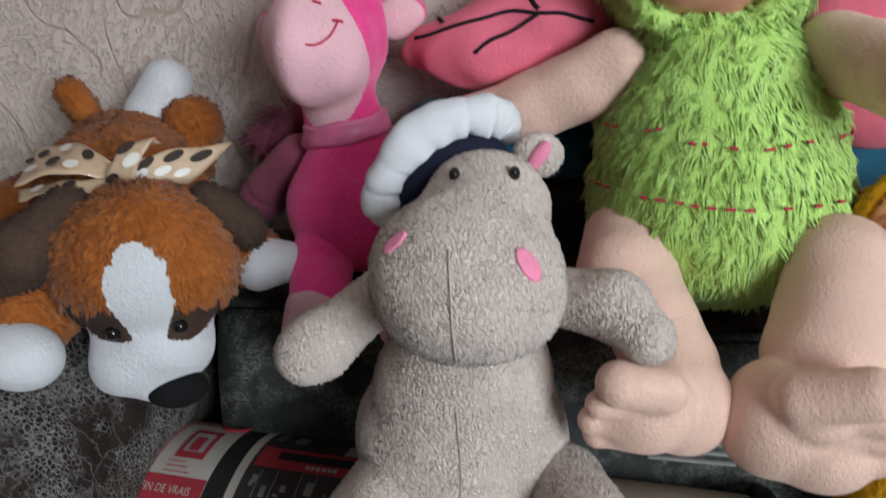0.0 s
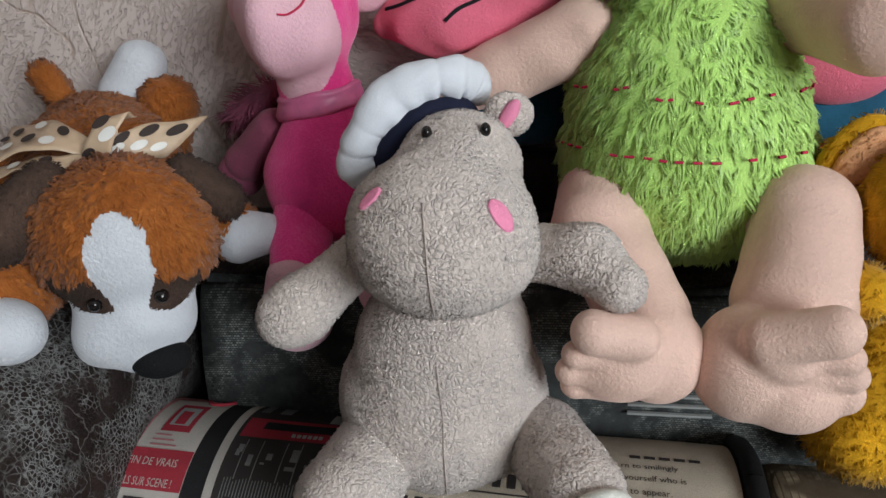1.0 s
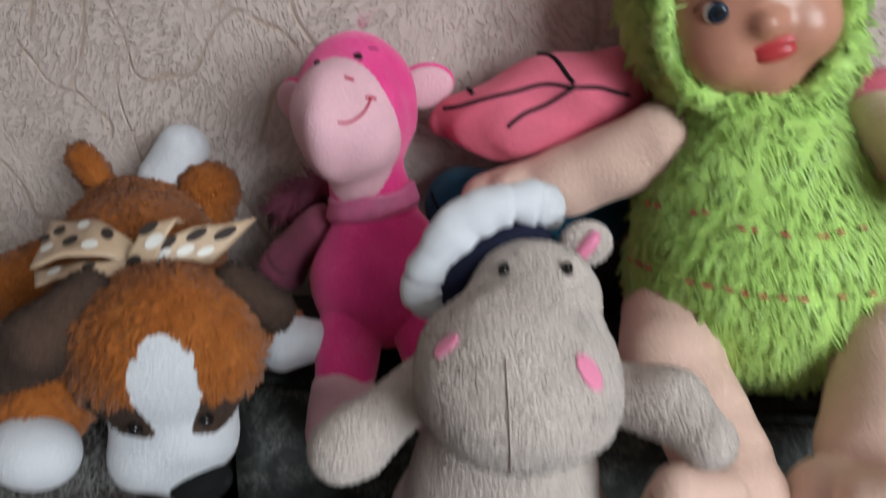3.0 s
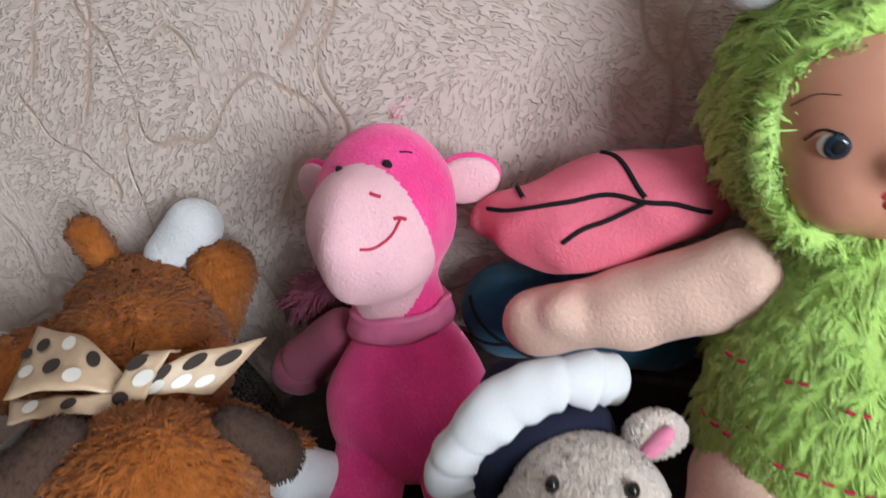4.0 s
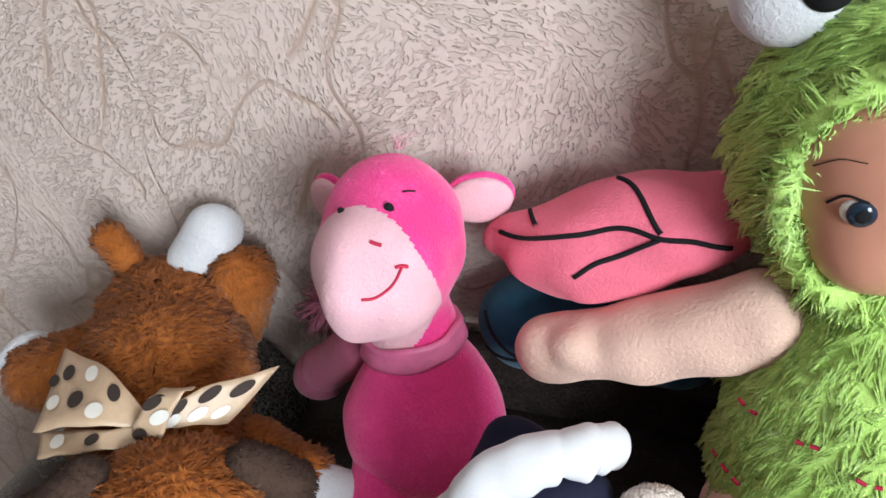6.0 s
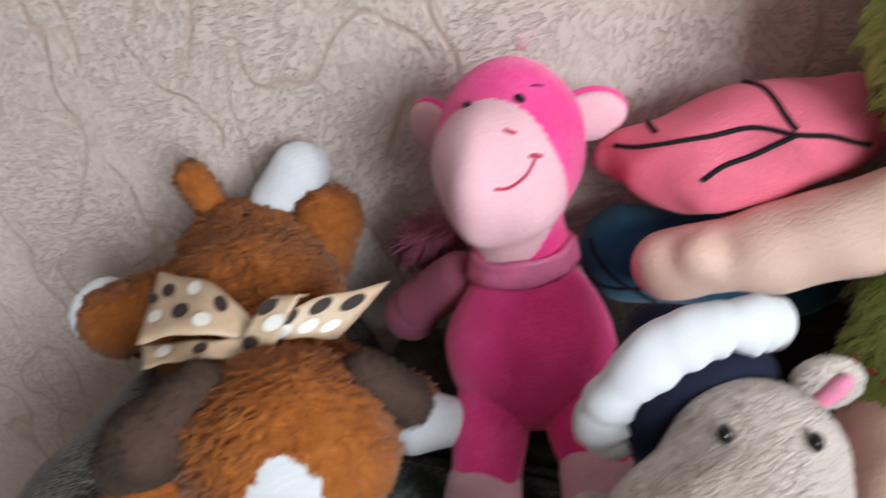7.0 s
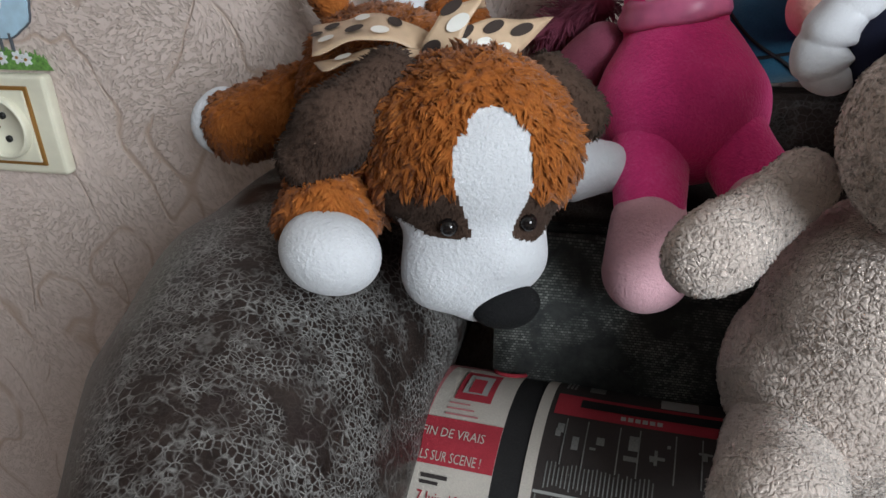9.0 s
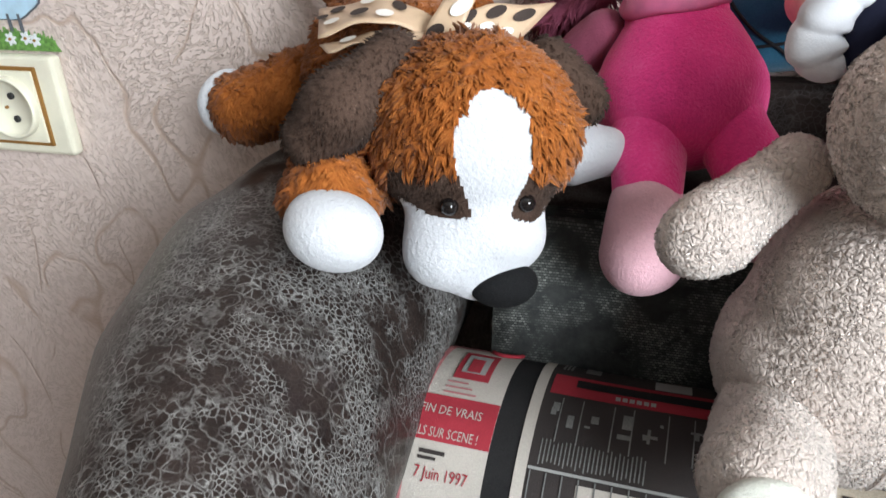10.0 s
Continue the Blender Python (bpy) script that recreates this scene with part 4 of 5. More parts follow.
def ribbon(name, rows, parent, dots=(), label=""):
    """A satin strip between two edges given as rows of (edge a, edge b), with round dots on it."""
    A, B = (spline([r[k] for r in rows], 8) + np.array((0.001, -0.004, 0.004)) for k in (0, 1))
    n = len(A)
    bm = bmesh.new()
    grid = [[bm.verts.new(A[i] * (1 - t) + B[i] * t + np.array((0, 0, 0.0006 * math.sin(i * 0.9 + t * 4)))) for t in np.linspace(0, 1, 7)] for i in range(n)]
    for i in range(n - 1):
        for j in range(6):
            bm.faces.new((grid[i][j], grid[i + 1][j], grid[i + 1][j + 1], grid[i][j + 1]))
    bmesh.ops.recalc_face_normals(bm, faces=bm.faces)
    bmesh.ops.solidify(bm, geom=bm.faces[:], thickness=0.0006)
    strip = part(name, bm, RIBBON, parent, label)

    def at(s, t):
        x = s * (n - 1)
        i = min(int(x), n - 2)
        f = x - i
        p = (A[i] * (1 - f) + A[i + 1] * f) * (1 - t) + (B[i] * (1 - f) + B[i + 1] * f) * t
        du = (A[i + 1] - A[i]) * (1 - t) + (B[i + 1] - B[i]) * t
        dv = B[i] - A[i]
        nn = np.cross(du, dv)
        return p, du / np.linalg.norm(du), dv / np.linalg.norm(dv), nn / np.linalg.norm(nn)
    for s, t, r, m in dots:
        p, du, dv, nn = at(s, t)
        bm = bmesh.new()
        for side in (-1, 1):
            vs = [bm.verts.new(p + r * (math.cos(a) * du + math.sin(a) * dv) + side * 0.0013 * nn) for a in np.linspace(0, 2 * math.pi, 20, endpoint=False)]
            bm.faces.new(vs)
        part("dot", bm, m, strip)
    return strip


bow = thing("ribbon_bow", (-0.205, 0.446, 0.63), "tan satin ribbon bow with dark and white dots on the dog", "bow")
D, W = DOT_DARK, DOT_WHITE
ribbon("ribbon_tail", [((-0.200, 0.445, 0.641), (-0.203, 0.443, 0.632)), ((-0.185, 0.462, 0.643), (-0.192, 0.446, 0.632)), ((-0.158, 0.486, 0.640), (-0.175, 0.459, 0.625))], bow,
       [(0.30, 0.35, 0.0045, D), (0.36, 0.8, 0.0036, W), (0.60, 0.25, 0.0048, D), (0.62, 0.72, 0.004, W), (0.84, 0.3, 0.0052, D), (0.82, 0.75, 0.0038, W), (0.18, 0.6, 0.003, D)], "dotted ribbon tail with a frayed end")
ribbon("ribbon_loop", [((-0.206, 0.444, 0.640), (-0.206, 0.442, 0.631)), ((-0.235, 0.460, 0.646), (-0.229, 0.430, 0.641)), ((-0.277, 0.476, 0.637), (-0.256, 0.426, 0.634))], bow,
       [(0.35, 0.3, 0.004, D), (0.45, 0.75, 0.0042, W), (0.62, 0.2, 0.0046, W), (0.66, 0.62, 0.005, D), (0.84, 0.28, 0.005, D), (0.88, 0.68, 0.0045, W), (0.96, 0.42, 0.004, D)], "dotted ribbon loop")
ribbon("ribbon_loop", [((-0.208, 0.440, 0.634), (-0.206, 0.434, 0.628)), ((-0.229, 0.432, 0.636), (-0.228, 0.420, 0.634)), ((-0.258, 0.431, 0.629), (-0.247, 0.416, 0.630))], bow,
       [(0.75, 0.5, 0.0042, W), (0.4, 0.5, 0.003, D)], "folded dotted ribbon loop")
ribbon("knot", [((-0.213, 0.440, 0.622), (-0.200, 0.436, 0.622)), ((-0.208, 0.436, 0.637), (-0.192, 0.437, 0.638)), ((-0.199, 0.442, 0.652), (-0.184, 0.446, 0.654)), ((-0.198, 0.452, 0.650), (-0.184, 0.456, 0.650))], bow,
       [(0.30, 0.3, 0.004, D), (0.48, 0.7, 0.0045, W), (0.62, 0.25, 0.0042, D), (0.12, 0.6, 0.003, W)], "knotted strip of the bow")

# ---------------------------------------------------------------- pink plush animal
pink = thing("plush_animal", (-0.098, 0.51, 0.55), "hot pink plush animal with pale muzzle sitting on sofa back", "soft toy")
PH = np.array((-0.108, 0.526, 0.696))


def pink_zone(p):
    c = np.array((-0.1095, 0.495, 0.6885))
    d = (p - c) / np.array((0.0318, 0.036, 0.0405))
    return ((d ** 2).sum(1) < 1.0).astype(int)


out, pink_f = pieces_of([ell(PH + np.array((0, 0, 0.0015)), (0.0345, 0.032, 0.0395)), ell((-0.1075, 0.503, 0.6945), (0.0305, 0.029, 0.0335)), ell((-0.1135, 0.492, 0.6950), (0.014, 0.025, 0.0280)), cap((-0.105, 0.522, 0.665), (-0.100, 0.52, 0.63), 0.022, 0.026)], 0.008, 0.0013, None, pink_zone, seed=21)
link_mesh("head", solid_mesh("head", [(*p, 0) for p in out[0]]), HOT_PINK, pink)
link_mesh("muzzle", solid_mesh("muzzle", [(*p, 0) for p in out[1]]), PALE_PINK, pink, "pale pink muzzle")
bead("eye", on_skin(pink_f, (-0.097, 0.500, 0.735), 0.0)[0], 0.0024, BLACK_THREAD, pink, (1, 0.6, 1.1))
bead("eye", on_skin(pink_f, (-0.124, 0.500, 0.731), 0.0)[0], 0.0018, BLACK_THREAD, pink, (1, 0.6, 1.1))
cord_on("brow", pink_f, [(-0.0915, 0.506, 0.7435), (-0.0875, 0.509, 0.7420), (-0.0845, 0.512, 0.7395)], 0.0004, BLACK_THREAD, pink)
cord_on("mouth", pink_f, [(-0.106, 0.475, 0.701), (-0.098, 0.475, 0.7015), (-0.091, 0.478, 0.706), (-0.0865, 0.482, 0.713)], 0.00065, MOUTH, pink, "red stitched smile")
cord_on("mouth_corner", pink_f, [(-0.089, 0.480, 0.714), (-0.0865, 0.482, 0.714), (-0.084, 0.484, 0.7125)], 0.0008, MOUTH, pink)
cord_on("nostril", pink_f, [(-0.0995, 0.482, 0.7275), (-0.097, 0.482, 0.7265), (-0.0948, 0.483, 0.7245)], 0.0008, MOUTH, pink)
for c, r, rot, ci in (((-0.0765, 0.566, 0.6995), (0.0185, 0.006, 0.0135), (0, -12, 10), (-0.0755, 0.5625, 0.699)), ((-0.1570, 0.566, 0.6895), (0.0155, 0.0055, 0.0140), (0, 20, -25), (-0.1580, 0.5625, 0.689))):
    soft_part("ear", [ell(c, r, rot)], HOT_PINK, pink, h=0.0015, rump=0, seed=22)
    soft_part("ear_lining", [ell(ci, (r[0] * 0.93, 0.0055, r[2] * 0.93), rot)], PALE_PINK, pink, "pale pink ear lining", h=0.0015, rump=0, seed=23)
soft_part("body", [ell((-0.0945, 0.507, 0.5955), (0.0435, 0.042, 0.039)), ell((-0.098, 0.516, 0.620), (0.0265, 0.027, 0.028))], HOT_PINK, pink, k=0.016, seed=24)
soft_part("leg", [cap((-0.108, 0.485, 0.585), (-0.106, 0.452, 0.560), 0.019, 0.0165)], HOT_PINK, pink, seed=25)
soft_part("foot", [cap((-0.106, 0.449, 0.557), (-0.106, 0.440, 0.536), 0.0175, 0.0205)], PALE_PINK, pink, "pale pink foot", seed=26)
soft_part("leg", [cap((-0.072, 0.492, 0.588), (-0.056, 0.466, 0.568), 0.019, 0.0165)], HOT_PINK, pink, seed=27)
soft_part("foot", [cap((-0.056, 0.462, 0.565), (-0.052, 0.450, 0.552), 0.017, 0.018)], PALE_PINK, pink, "pale pink foot", seed=28)
# arm, hand and mane carry their shade as a darker base colour
soft_part("arm", [cap((-0.136, 0.525, 0.622), (-0.160, 0.530, 0.598), 0.0135, 0.014)], SHADED_ROSE, pink, seed=29)
soft_part("hand", [ell((-0.167, 0.533, 0.588), (0.016, 0.015, 0.016))], SHADED_ROSE, pink, "dusty pink hand with shade put into its colour", seed=30)
soft_part("mane", [cap((-0.140, 0.548, 0.640), (-0.168, 0.556, 0.622), 0.008, 0.010)], SHADED_ROSE, pink, "dusty pink shaggy mane with shade put into its colour", fur=dict(DARK_PILE, length=0.012), seed=31)
bm = bmesh.new()
rings = []
for r, h in ((0.0215, -0.002), (0.0265, -0.006), (0.0277, -0.003), (0.0268, 0.000), (0.0262, 0.002), (0.0254, 0.004), (0.0258, 0.006), (0.0240, 0.008), (0.0215, 0.006)):
    rings.append([bm.verts.new((-0.1015 + (r + 0.0005 * math.sin(9 * t)) * math.cos(t), 0.520 + r * math.sin(t), 0.642 + h + 0.005 * math.cos(t + 0.5) + 0.0007 * math.sin(5 * t + 300 * h))) for t in np.linspace(0, 2 * math.pi, 48, endpoint=False)])
for r0, r1 in zip(rings, rings[1:]):
    for j in range(48):
        bm.faces.new((r0[j], r0[(j + 1) % 48], r1[(j + 1) % 48], r1[j]))
part("collar", bm, SATIN, pink, "folded pink satin collar band")
rng = random.Random(3)
for k in range(9):
    bm = bmesh.new()
    a = Vector((-0.106 + rng.uniform(-0.003, 0.003), 0.537, 0.738))
    d = Vector((rng.uniform(-0.2, 0.9), rng.uniform(-0.4, 0.3), rng.uniform(0.25, 1.2)))
    tube(bm, [a, a + d * 0.006, a + d * 0.011 + Vector((0.0015, 0, -0.001))], [0.0004, 0.0003, 0.0001], 5)
    part("hair", bm, PALE_PINK, pink)

# ---------------------------------------------------------------- plush hippo
CURLY = dict(density=4.5e5, length=0.0016, width=0.0006, lean=0.84, wild=0.22, clump=0.45, cell=0.0028)
hippo = thing("plush_hippo", (-0.016, 0.40, 0.463), "grey beige plush hippo sitting on the printed bolster", "soft toy")
SN = np.array((-0.009, 0.378, 0.627))
snout_prims = [ell(SN, (0.0405, 0.036, 0.0345)), ell((-0.005, 0.374, 0.620), (0.039, 0.036, 0.030)), ell((-0.002, 0.408, 0.645), (0.0285, 0.025, 0.024))]
hip_f = soft_part("head", snout_prims, HIPPO, hippo, k=0.012, h=0.0018, fur=CURLY, seed=41)
cord_on("seam", hip_f, [(-0.010, 0.352, 0.648), (-0.008, 0.340, 0.635), (-0.007, 0.336, 0.620), (-0.007, 0.342, 0.603)], 0.00035, HIPPO_SEAM, hippo, "", 0.0006)
bead("eye", on_skin(hip_f, (-0.0145, 0.394, 0.664), 0.0008)[0], 0.0029, EYE, hippo, (0.85, 1, 1.15))
bead("eye", on_skin(hip_f, (0.0085, 0.398, 0.660), 0.0008)[0], 0.0029, EYE, hippo, (0.85, 1, 1.15))
disc_on("cheek", hip_f, (0.0196, 0.3557, 0.6426), 0.0066, CHEEK, hippo, (0.6, 1.15), 12, 0.0012, "pink cheek patch")
disc_on("cheek", hip_f, (-0.0352, 0.3570, 0.6506), 0.0056, CHEEK, hippo, (0.5, 1.1), -20, 0.0012, "pink cheek patch")
soft_part("ear", [ell((0.0190, 0.429, 0.6605), (0.0118, 0.0062, 0.0115), (10, 25, 20))], HIPPO, hippo, fur=CURLY, h=0.0015, seed=43)
soft_part("ear_lining", [ell((0.0192, 0.4225, 0.6625), (0.0038, 0.0035, 0.0085), (10, 30, 20))], CHEEK, hippo, "pink ear lining", h=0.0012, seed=44)
hip_body = soft_part("body", [ell((-0.016, 0.404, 0.512), (0.056, 0.050, 0.050)), ell((-0.013, 0.404, 0.556), (0.043, 0.040, 0.036))], HIPPO, hippo, fur=CURLY, k=0.018, seed=45)
cord_on("belly_seam", hip_body, [(-0.012, 0.355, 0.565), (-0.009, 0.352, 0.545), (-0.008, 0.350, 0.520), (-0.009, 0.355, 0.495), (-0.010, 0.365, 0.475)], 0.00035, HIPPO_SEAM, hippo, "", 0.0006)
soft_part("arm", [cap((-0.052, 0.404, 0.598), (-0.080, 0.384, 0.578), 0.0125, 0.0148), cap((-0.080, 0.384, 0.578), (-0.0875, 0.380, 0.574), 0.0148, 0.0140)], HIPPO, hippo, fur=CURLY, seed=46)
soft_part("arm", [cap((0.030, 0.402, 0.602), (0.056, 0.391, 0.606), 0.0135, 0.0145), cap((0.056, 0.391, 0.606), (0.0695, 0.378, 0.599), 0.0145, 0.0125)], HIPPO, hippo, fur=CURLY, seed=47)
soft_part("leg", [cap((-0.046, 0.385, 0.495), (-0.0555, 0.337, 0.500), 0.0225, 0.0235)], HIPPO, hippo, fur=CURLY, seed=48)
soft_part("sole", [ell((-0.057, 0.318, 0.499), (0.018, 0.007, 0.018), (0, 0, 5))], HIPPO_SOLE, hippo, "pale sole patch", seed=49)
soft_part("leg", [cap((0.038, 0.385, 0.502), (0.056, 0.344, 0.509), 0.0215, 0.0205)], HIPPO, hippo, fur=CURLY, seed=50)
soft_part("sole", [ell((0.0625, 0.328, 0.5135), (0.0155, 0.007, 0.0155), (15, 0, 20))], HIPPO_SOLE, hippo, "pale sole patch", seed=51)
hat = thing("sailor_hat", (-0.02, 0.43, 0.655), "white gathered sailor hat with navy band on the hippo", "hat")
arc = spline([(-0.044, 0.412, 0.630), (-0.0495, 0.414, 0.643), (-0.046, 0.416, 0.656), (-0.036, 0.420, 0.668), (-0.022, 0.4255, 0.6755), (-0.008, 0.434, 0.676), (0.0015, 0.442, 0.671), (0.005, 0.4445, 0.662)], 26)
bm = bmesh.new()
hub = Vector((-0.013, 0.420, 0.640))
rings = []
for i, p in enumerate(arc):
    s = i / (len(arc) - 1)
    p = Vector(p)
    d = Vector(arc[min(i + 1, len(arc) - 1)] - arc[max(i - 1, 0)]).normalized()
    outw = (p - hub)
    outw = (outw - outw.dot(d) * d).normalized()
    side = d.cross(outw)
    fat = 0.25 + 0.75 * min(1, 9 * s, 5 * (1 - s)) ** 0.6
    ring = []
    for j in range(28):
        a = 2 * math.pi * j / 28
        inner = max(0, -math.cos(a))
        pleat = (1 - abs(math.sin(26 * s + 1.3 * math.sin(7 * s) + 0.5 * math.sin(a)))) ** 2 * (0.6 + 0.4 * math.sin(11 * s))
        pinch = 1 - 0.16 * math.exp(-((s - 0.80) / 0.035) ** 2) - 0.08 * math.exp(-((s - 0.30) / 0.05) ** 2)
        r = fat * pinch * 0.0092 * (1 - (0.10 + 0.30 * inner) * pleat + 0.09 * math.sin(17 * s + 1.7 * math.sin(a)) + 0.05 * math.sin(61 * s + 2 * math.sin(a)) * (0.3 + inner))
        ring.append(bm.verts.new(p + outw * (0.0014 * fat + r * 1.2 * math.cos(a)) + side * r * 0.95 * math.sin(a)))
    rings.append(ring)
for r0, r1 in zip(rings, rings[1:]):
    for j in range(28):
        bm.faces.new((r0[j], r0[(j + 1) % 28], r1[(j + 1) % 28], r1[j]))
bm.faces.new(rings[0]), bm.faces.new(rings[-1])
part("crown", bm, HAT_WHITE, hat, "gathered white crown")
bm = bmesh.new()
band = [Vector(p) + (hub - Vector(p)).normalized() * 0.0125 + Vector((0, -0.003, -0.001)) for p in arc[6:-3]]
tube(bm, band, [0.0072] * len(band), 12)
part("band", bm, NAVY, hat, "navy blue band")
soft_part("cap_back", [ell((-0.026, 0.441, 0.646), (0.026, 0.018, 0.022)), ell((-0.035, 0.450, 0.660), (0.011, 0.007, 0.012))], NAVY, hat, "navy blue back of the hat", rump=0.001, seed=52)

# ---------------------------------------------------------------- doll in a lime caterpillar suit
LONG = dict(density=4.0e5, length=0.0075, width=0.0009, lean=0.8, wild=0.24, clump=0.6, cell=0.0056, curl=0.25)
DOLL_MATS = [GREEN, SKIN, VINYL, WING_PINK, WING_BLUE, BLACK_THREAD, LIPS, EYE_WHITE, IRIS, MOUTH, WHITE]
pieces = []


def add(prims, mi, **kw):
    o, f = pieces_of(prims, **kw)
    pieces.extend((*p, mi) for p in o[0])
    return f


def add_bm(bm, mi):
    bmesh.ops.recalc_face_normals(bm, faces=bm.faces)
    bm.normal_update()
    v = np.array([x.co for x in bm.verts])
    nn = np.array([x.normal for x in bm.verts])
    bm.verts.index_update()
    quads = [[x.index for x in f.verts] for f in bm.faces if len(f.verts) == 4]
    tris = [[x.index for x in f.verts] for f in bm.faces if len(f.verts) == 3]
    pieces.append((v, np.array(quads).reshape(-1, 4), np.array(tris).reshape(-1, 3), nn, mi))
    bm.free()


def add_cord(f, pts, r, mi, out=0.0003):
    bm = bmesh.new()
    tube(bm, on_skin(f, spline(pts, 6), out).tolist(), r, 6, False)
    add_bm(bm, mi)


def add_ball(c, r, mi, squash=(1, 1, 1), rot=(0, 0, 0)):
    bm = bmesh.new()
    bmesh.ops.create_uvsphere(bm, u_segments=20, v_segments=14, radius=r)
    bmesh.ops.transform(bm, matrix=pose(*c, *rot) @ Matrix.Diagonal((*squash, 1)), verts=bm.verts)
    add_bm(bm, mi)


suit = add([ell((0.115, 0.506, 0.612), (0.069, 0.061, 0.060)), ell((0.112, 0.516, 0.652), (0.060, 0.050, 0.046)), cap((0.11, 0.524, 0.68), (0.105, 0.535, 0.705), 0.040, 0.034)], 0, k=0.02, h=0.003, fur=LONG, seed=61)
# stitched seams round the belly
seam_rng = random.Random(12)
for zc in (0.627, 0.664):
    pts = [(0.113 + 0.075 * math.sin(t), 0.508 - 0.075 * math.cos(t), zc + 0.012 * math.cos(t) - 0.004) for t in np.linspace(-1.35, 1.35, 15)]
    line = on_skin(suit, spline(pts, 6), 0.0040)
    for i in range(0, len(line) - 3, 4):
        if seam_rng.random() < 0.22:
            continue
        bm = bmesh.new()
        tube(bm, line[i:i + 3].tolist(), 0.0008, 6, False)
        add_bm(bm, 9)
# hood and face
FC = np.array((0.094, 0.532, 0.750))
FN = np.array((-0.02, -0.97, 0.10))
FN = FN / np.linalg.norm(FN)
FR = np.array((0.93, 0.0, 0.37))
FR = FR - (FR @ FN) * FN
FR = FR / np.linalg.norm(FR)
FU = np.cross(FR, FN) * -1
FU = FU if FU[2] > 0 else -FU


def fp(r, u, w):
    return FC + r * FR + u * FU + w * FN


def hood_zone(p):
    d = p - FC
    return (((d @ FR / 0.038) ** 2 + ((d @ FU + 0.006) / 0.047) ** 2 < 1) & (d @ FN > 0)).astype(int)


out, hood = pieces_of([ell(fp(0, 0.004, -0.012), (0.0575, 0.045, 0.058)), ell(fp(0, -0.030, 0.000), (0.046, 0.036, 0.03))], 0.012, 0.0028, dict(LONG, length=0.009, comb=(-0.4, 0.1, -0.5)), hood_zone, seed=62)
pieces.extend((*p, 0) for p in out[0])
bm = bmesh.new()
rim = [fp(0.0415 * math.cos(t), 0.0475 * math.sin(t) - 0.006, 0.026 - 0.008 * math.cos(t) ** 2) for t in np.linspace(0, 2 * math.pi, 40)]
tube(bm, rim, 0.0075, 8, False)
bm.verts.ensure_lookup_table()
rv = np.array([v.co for v in bm.verts])
rq = np.array([[v.index for v in f.verts] for f in (bm.verts.index_update() or bm.faces)])
bm.free()
near_rim = lambda p: (lambda d: d / (np.linalg.norm(d, axis=1)[:, None] + 1e-9))(p - np.array(rim)[((p[:, None] - np.array(rim)[None]) ** 2).sum(-1).argmin(1)])
pieces.append((rv, rq, None, near_rim(rv + 1e-6), 0))
sv, sq, st, sn, _ = strands(rv, rq, near_rim, seed=63, **dict(LONG, length=0.007, lean=0.55, density=2.4e5, comb=lambda p: (p - FC) - 0.02 * FN))
pieces.append((sv, sq, st, sn, 0))
face = add([ell(fp(0, 0.0, 0.010), (0.0395, 0.031, 0.043)), ell(fp(0.0165, -0.016, 0.023), 0.0185), ell(fp(-0.0165, -0.016, 0.023), 0.0185), ell(fp(0, -0.033, 0.021), 0.013), ell(fp(0, -0.008, 0.0435), (0.0052, 0.005, 0.005)), ell(fp(0, 0.018, 0.013), (0.034, 0.03, 0.024))], 2, k=0.010, h=0.0022, rump=0.0, seed=64)
for s in (-1, 1):
    e = on_skin(face, fp(s * 0.0195, 0.004, 0.042))[0]
    add_ball(e - 0.0022 * FN, 0.0058, 7, (1.15, 0.7, 0.95))
    add_ball(e + 0.0006 * FN, 0.0050, 8, (1, 0.5, 1))
    add_ball(e + 0.0022 * FN, 0.0028, 5, (1, 0.5, 1))
    add_cord(face, [fp(s * 0.0125, 0.009, 0.034), fp(s * 0.019, 0.0115, 0.034), fp(s * 0.0265, 0.008, 0.032)], 0.0005, 5)
    add_cord(face, [fp(s * 0.011, 0.021, 0.034), fp(s * 0.019, 0.0235, 0.034), fp(s * 0.028, 0.0215, 0.03)], 0.0002, 5)
mouth = on_skin(face, fp(0.001, -0.0215, 0.043))[0]
add_ball(mouth - 0.0012 * FN + 0.0014 * FU, 0.0125, 6, (1.0, 0.35, 0.33), (0, -20, 0))
add_ball(mouth - 0.0008 * FN - 0.0030 * FU, 0.0095, 6, (1.0, 0.4, 0.46), (0, -20, 0))
# caterpillar eyes on the hood
add([ell((0.046, 0.548, 0.806), (0.020, 0.018, 0.018))], 10, seed=65)
add_ball((0.056, 0.532, 0.815), 0.009, 5, (1, 0.7, 1))
add([ell((0.128, 0.548, 0.826), (0.020, 0.018, 0.018))], 10, seed=66)
# arms
add([cap((0.058, 0.520, 0.680), (0.010, 0.522, 0.657), 0.0215, 0.0195), cap((0.010, 0.522, 0.657), (-0.020, 0.524, 0.647), 0.0185, 0.0165), ell((-0.032, 0.524, 0.642), (0.0185, 0.016, 0.0165)), ell((-0.020, 0.513, 0.655), (0.010, 0.008, 0.009))], 1, k=0.006, h=0.002, seed=67)
add([cap((0.165, 0.515, 0.690), (0.185, 0.455, 0.692), 0.021, 0.020), cap((0.185, 0.455, 0.692), (0.215, 0.43, 0.70), 0.020, 0.017)], 1, k=0.006, h=0.002, seed=68)
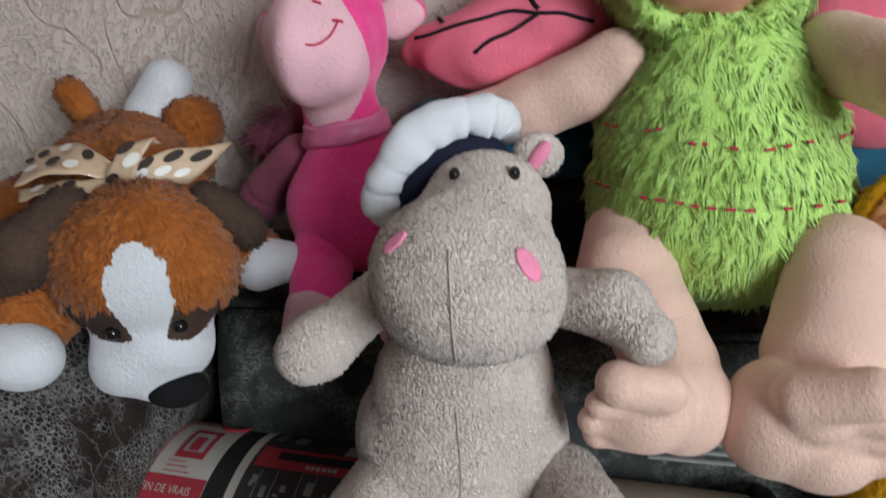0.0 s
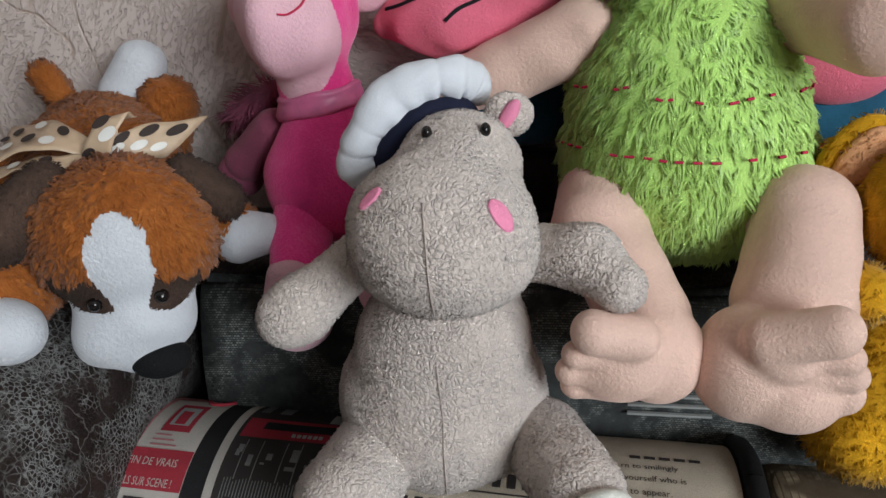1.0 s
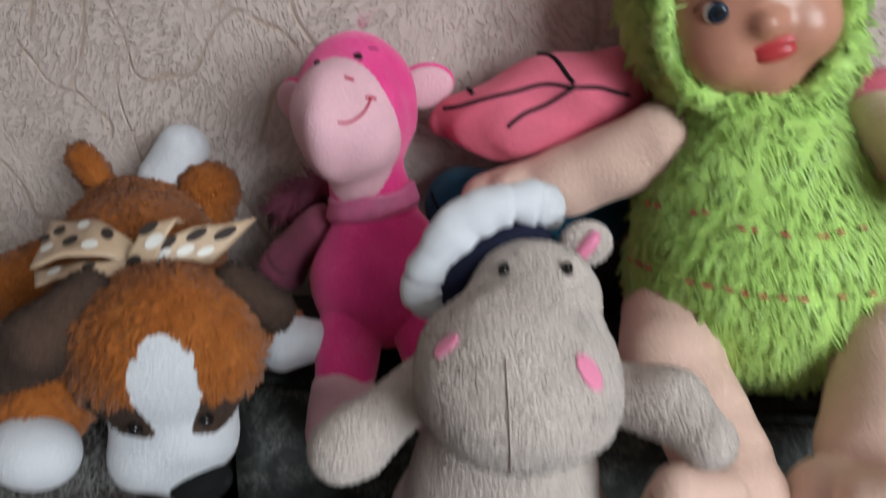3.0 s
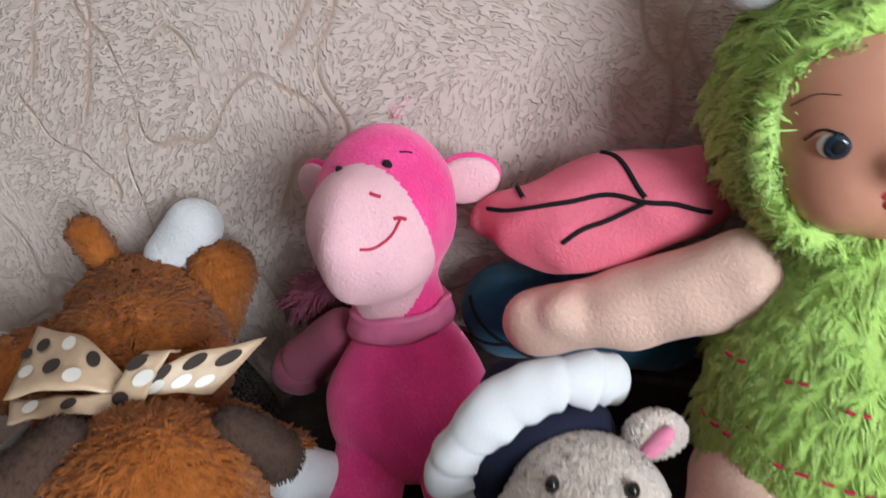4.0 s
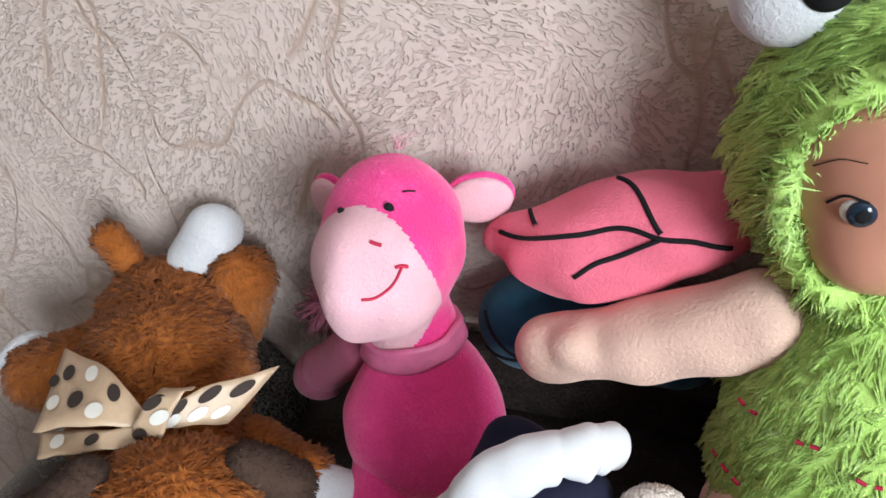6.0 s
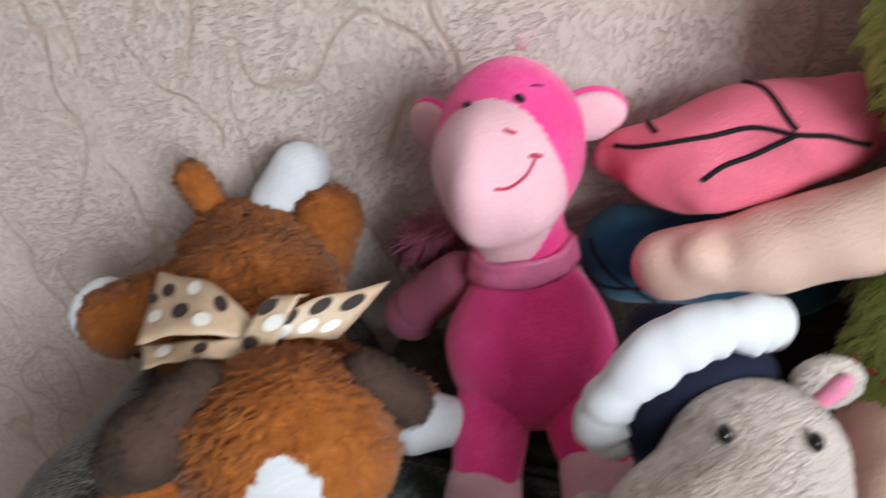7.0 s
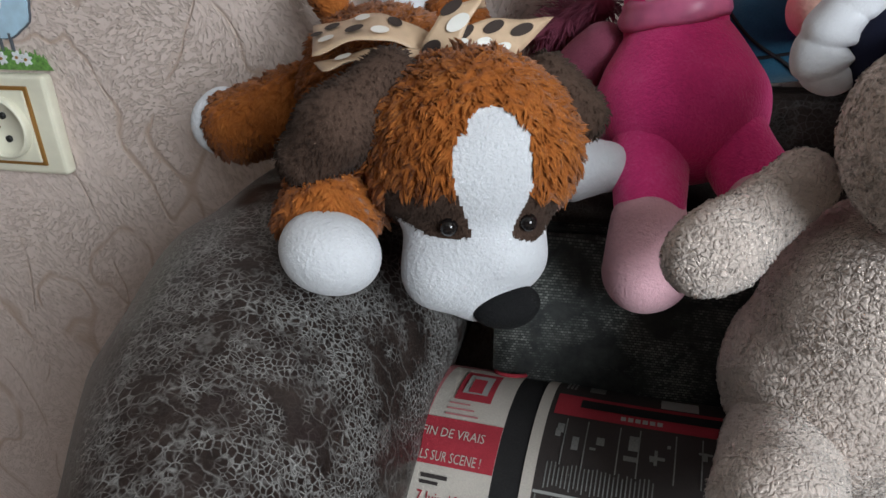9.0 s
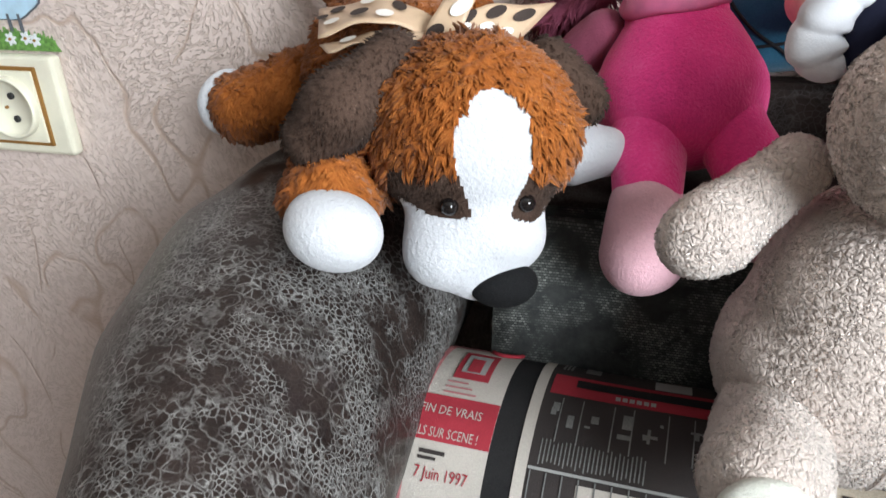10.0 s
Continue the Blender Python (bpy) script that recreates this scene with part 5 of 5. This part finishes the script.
# legs with gathered toes
add([cap((0.070, 0.485, 0.594), (0.066, 0.455, 0.590), 0.027, 0.0255), cap((0.066, 0.455, 0.590), (0.088, 0.412, 0.560), 0.0245, 0.022), ell((0.091, 0.398, 0.550), (0.025, 0.022, 0.026)), ell((0.073, 0.384, 0.556), (0.024, 0.018, 0.023)),
     cap((0.078, 0.374, 0.574), (0.059, 0.367, 0.581), 0.0105, 0.0105), cap((0.065, 0.375, 0.566), (0.052, 0.372, 0.5660), 0.007, 0.0070), cap((0.065, 0.377, 0.554), (0.050, 0.376, 0.5535), 0.007, 0.0070), cap((0.067, 0.382, 0.542), (0.053, 0.381, 0.5415), 0.007, 0.0068)], 1, k=0.0032, h=0.0018, seed=69)
add([cap((0.150, 0.485, 0.590), (0.168, 0.452, 0.600), 0.026, 0.024), cap((0.168, 0.452, 0.600), (0.158, 0.418, 0.568), 0.026, 0.029), ell((0.134, 0.394, 0.548), (0.026, 0.025, 0.029)), ell((0.153, 0.388, 0.540), (0.026, 0.021, 0.022)), ell((0.145, 0.384, 0.565), (0.020, 0.018, 0.016)),
     cap((0.136, 0.377, 0.574), (0.160, 0.370, 0.583), 0.0115, 0.0115), cap((0.153, 0.378, 0.566), (0.170, 0.375, 0.567), 0.0072, 0.0075), cap((0.157, 0.379, 0.555), (0.174, 0.377, 0.556), 0.0072, 0.0075), cap((0.160, 0.383, 0.541), (0.175, 0.382, 0.542), 0.0092, 0.0098)], 1, k=0.0032, h=0.0018, seed=70)
# butterfly wings behind the arms
wing = add([ell((-0.005, 0.556, 0.693), (0.060, 0.022, 0.023), (0, -14, 0)), ell((-0.012, 0.542, 0.684), (0.044, 0.016, 0.016), (0, -12, 0)), cap((-0.066, 0.560, 0.679), (-0.02, 0.550, 0.684), 0.0095, 0.019), ell((0.02, 0.562, 0.704), (0.045, 0.024, 0.016), (0, -8, 0))], 3, k=0.012, h=0.0022, rump=0.0016, seed=71)
for pts in ([(-0.066, 0.548, 0.692), (-0.045, 0.538, 0.696), (-0.025, 0.536, 0.701), (-0.005, 0.536, 0.708), (0.014, 0.536, 0.705), (0.028, 0.534, 0.706), (0.045, 0.534, 0.702)],
            [(-0.008, 0.560, 0.716), (0.002, 0.552, 0.713), (0.014, 0.538, 0.706)],
            [(0.014, 0.536, 0.705), (-0.003, 0.530, 0.698), (-0.014, 0.528, 0.693), (-0.0225, 0.528, 0.686)],
            [(-0.048, 0.556, 0.698), (-0.042, 0.545, 0.697)]):
    add_cord(wing, pts, 0.0012, 5)
add([ell((0.215, 0.556, 0.688), (0.060, 0.022, 0.024), (0, 14, 0)), ell((0.205, 0.548, 0.655), (0.035, 0.020, 0.026))], 3, k=0.014, h=0.0024, seed=72)
lower = add([cap((-0.052, 0.566, 0.622), (0.03, 0.562, 0.622), 0.026, 0.022)], 4, k=0.01, h=0.0022, seed=73)
for pts in ([(-0.078, 0.55, 0.640), (-0.062, 0.54, 0.624), (-0.045, 0.538, 0.612), (-0.035, 0.538, 0.600)], [(-0.074, 0.548, 0.612), (-0.055, 0.540, 0.614), (-0.035, 0.538, 0.618)], [(0.0, 0.538, 0.606), (0.006, 0.538, 0.615)]):
    add_cord(lower, pts, 0.001, 5)
add([cap((0.19, 0.562, 0.615), (0.25, 0.562, 0.62), 0.026, 0.024)], 4, k=0.01, h=0.0024, seed=74)
me = solid_mesh("doll", pieces)
doll = link_mesh("doll", me, DOLL_MATS)
tagged(doll, "soft doll in a lime green furry caterpillar suit with pink wings", "doll")

# ---------------------------------------------------------------- yellow plush toy
duck = thing("plush_toy", (0.238, 0.455, 0.455), "yellow plush toy with peach lined ears on the sofa", "soft toy")
YP = dict(density=2.2e5, length=0.0045, width=0.0008, lean=0.4, wild=0.5, clump=0.5, cell=0.005)
soft_part("body", [ell((0.228, 0.455, 0.505), (0.042, 0.038, 0.050)), ell((0.210, 0.43, 0.478), (0.028, 0.026, 0.024))], YELLOW, duck, fur=YP, k=0.015, seed=81)
soft_part("head", [ell((0.228, 0.455, 0.606), (0.034, 0.034, 0.036))], YELLOW, duck, fur=YP, seed=82)
soft_part("ear", [ell((0.195, 0.474, 0.610), (0.021, 0.008, 0.036), (0, 12, 0))], YELLOW, duck, fur=YP, h=0.0018, seed=83)
soft_part("ear_lining", [ell((0.197, 0.468, 0.611), (0.016, 0.006, 0.031), (0, 12, 0))], PEACH, duck, "peach ear lining", fur=dict(YP, length=0.003), h=0.0018, seed=84)
soft_part("paw", [cap((0.203, 0.440, 0.562), (0.190, 0.420, 0.574), 0.012, 0.0135)], YELLOW, duck, fur=YP, seed=85)
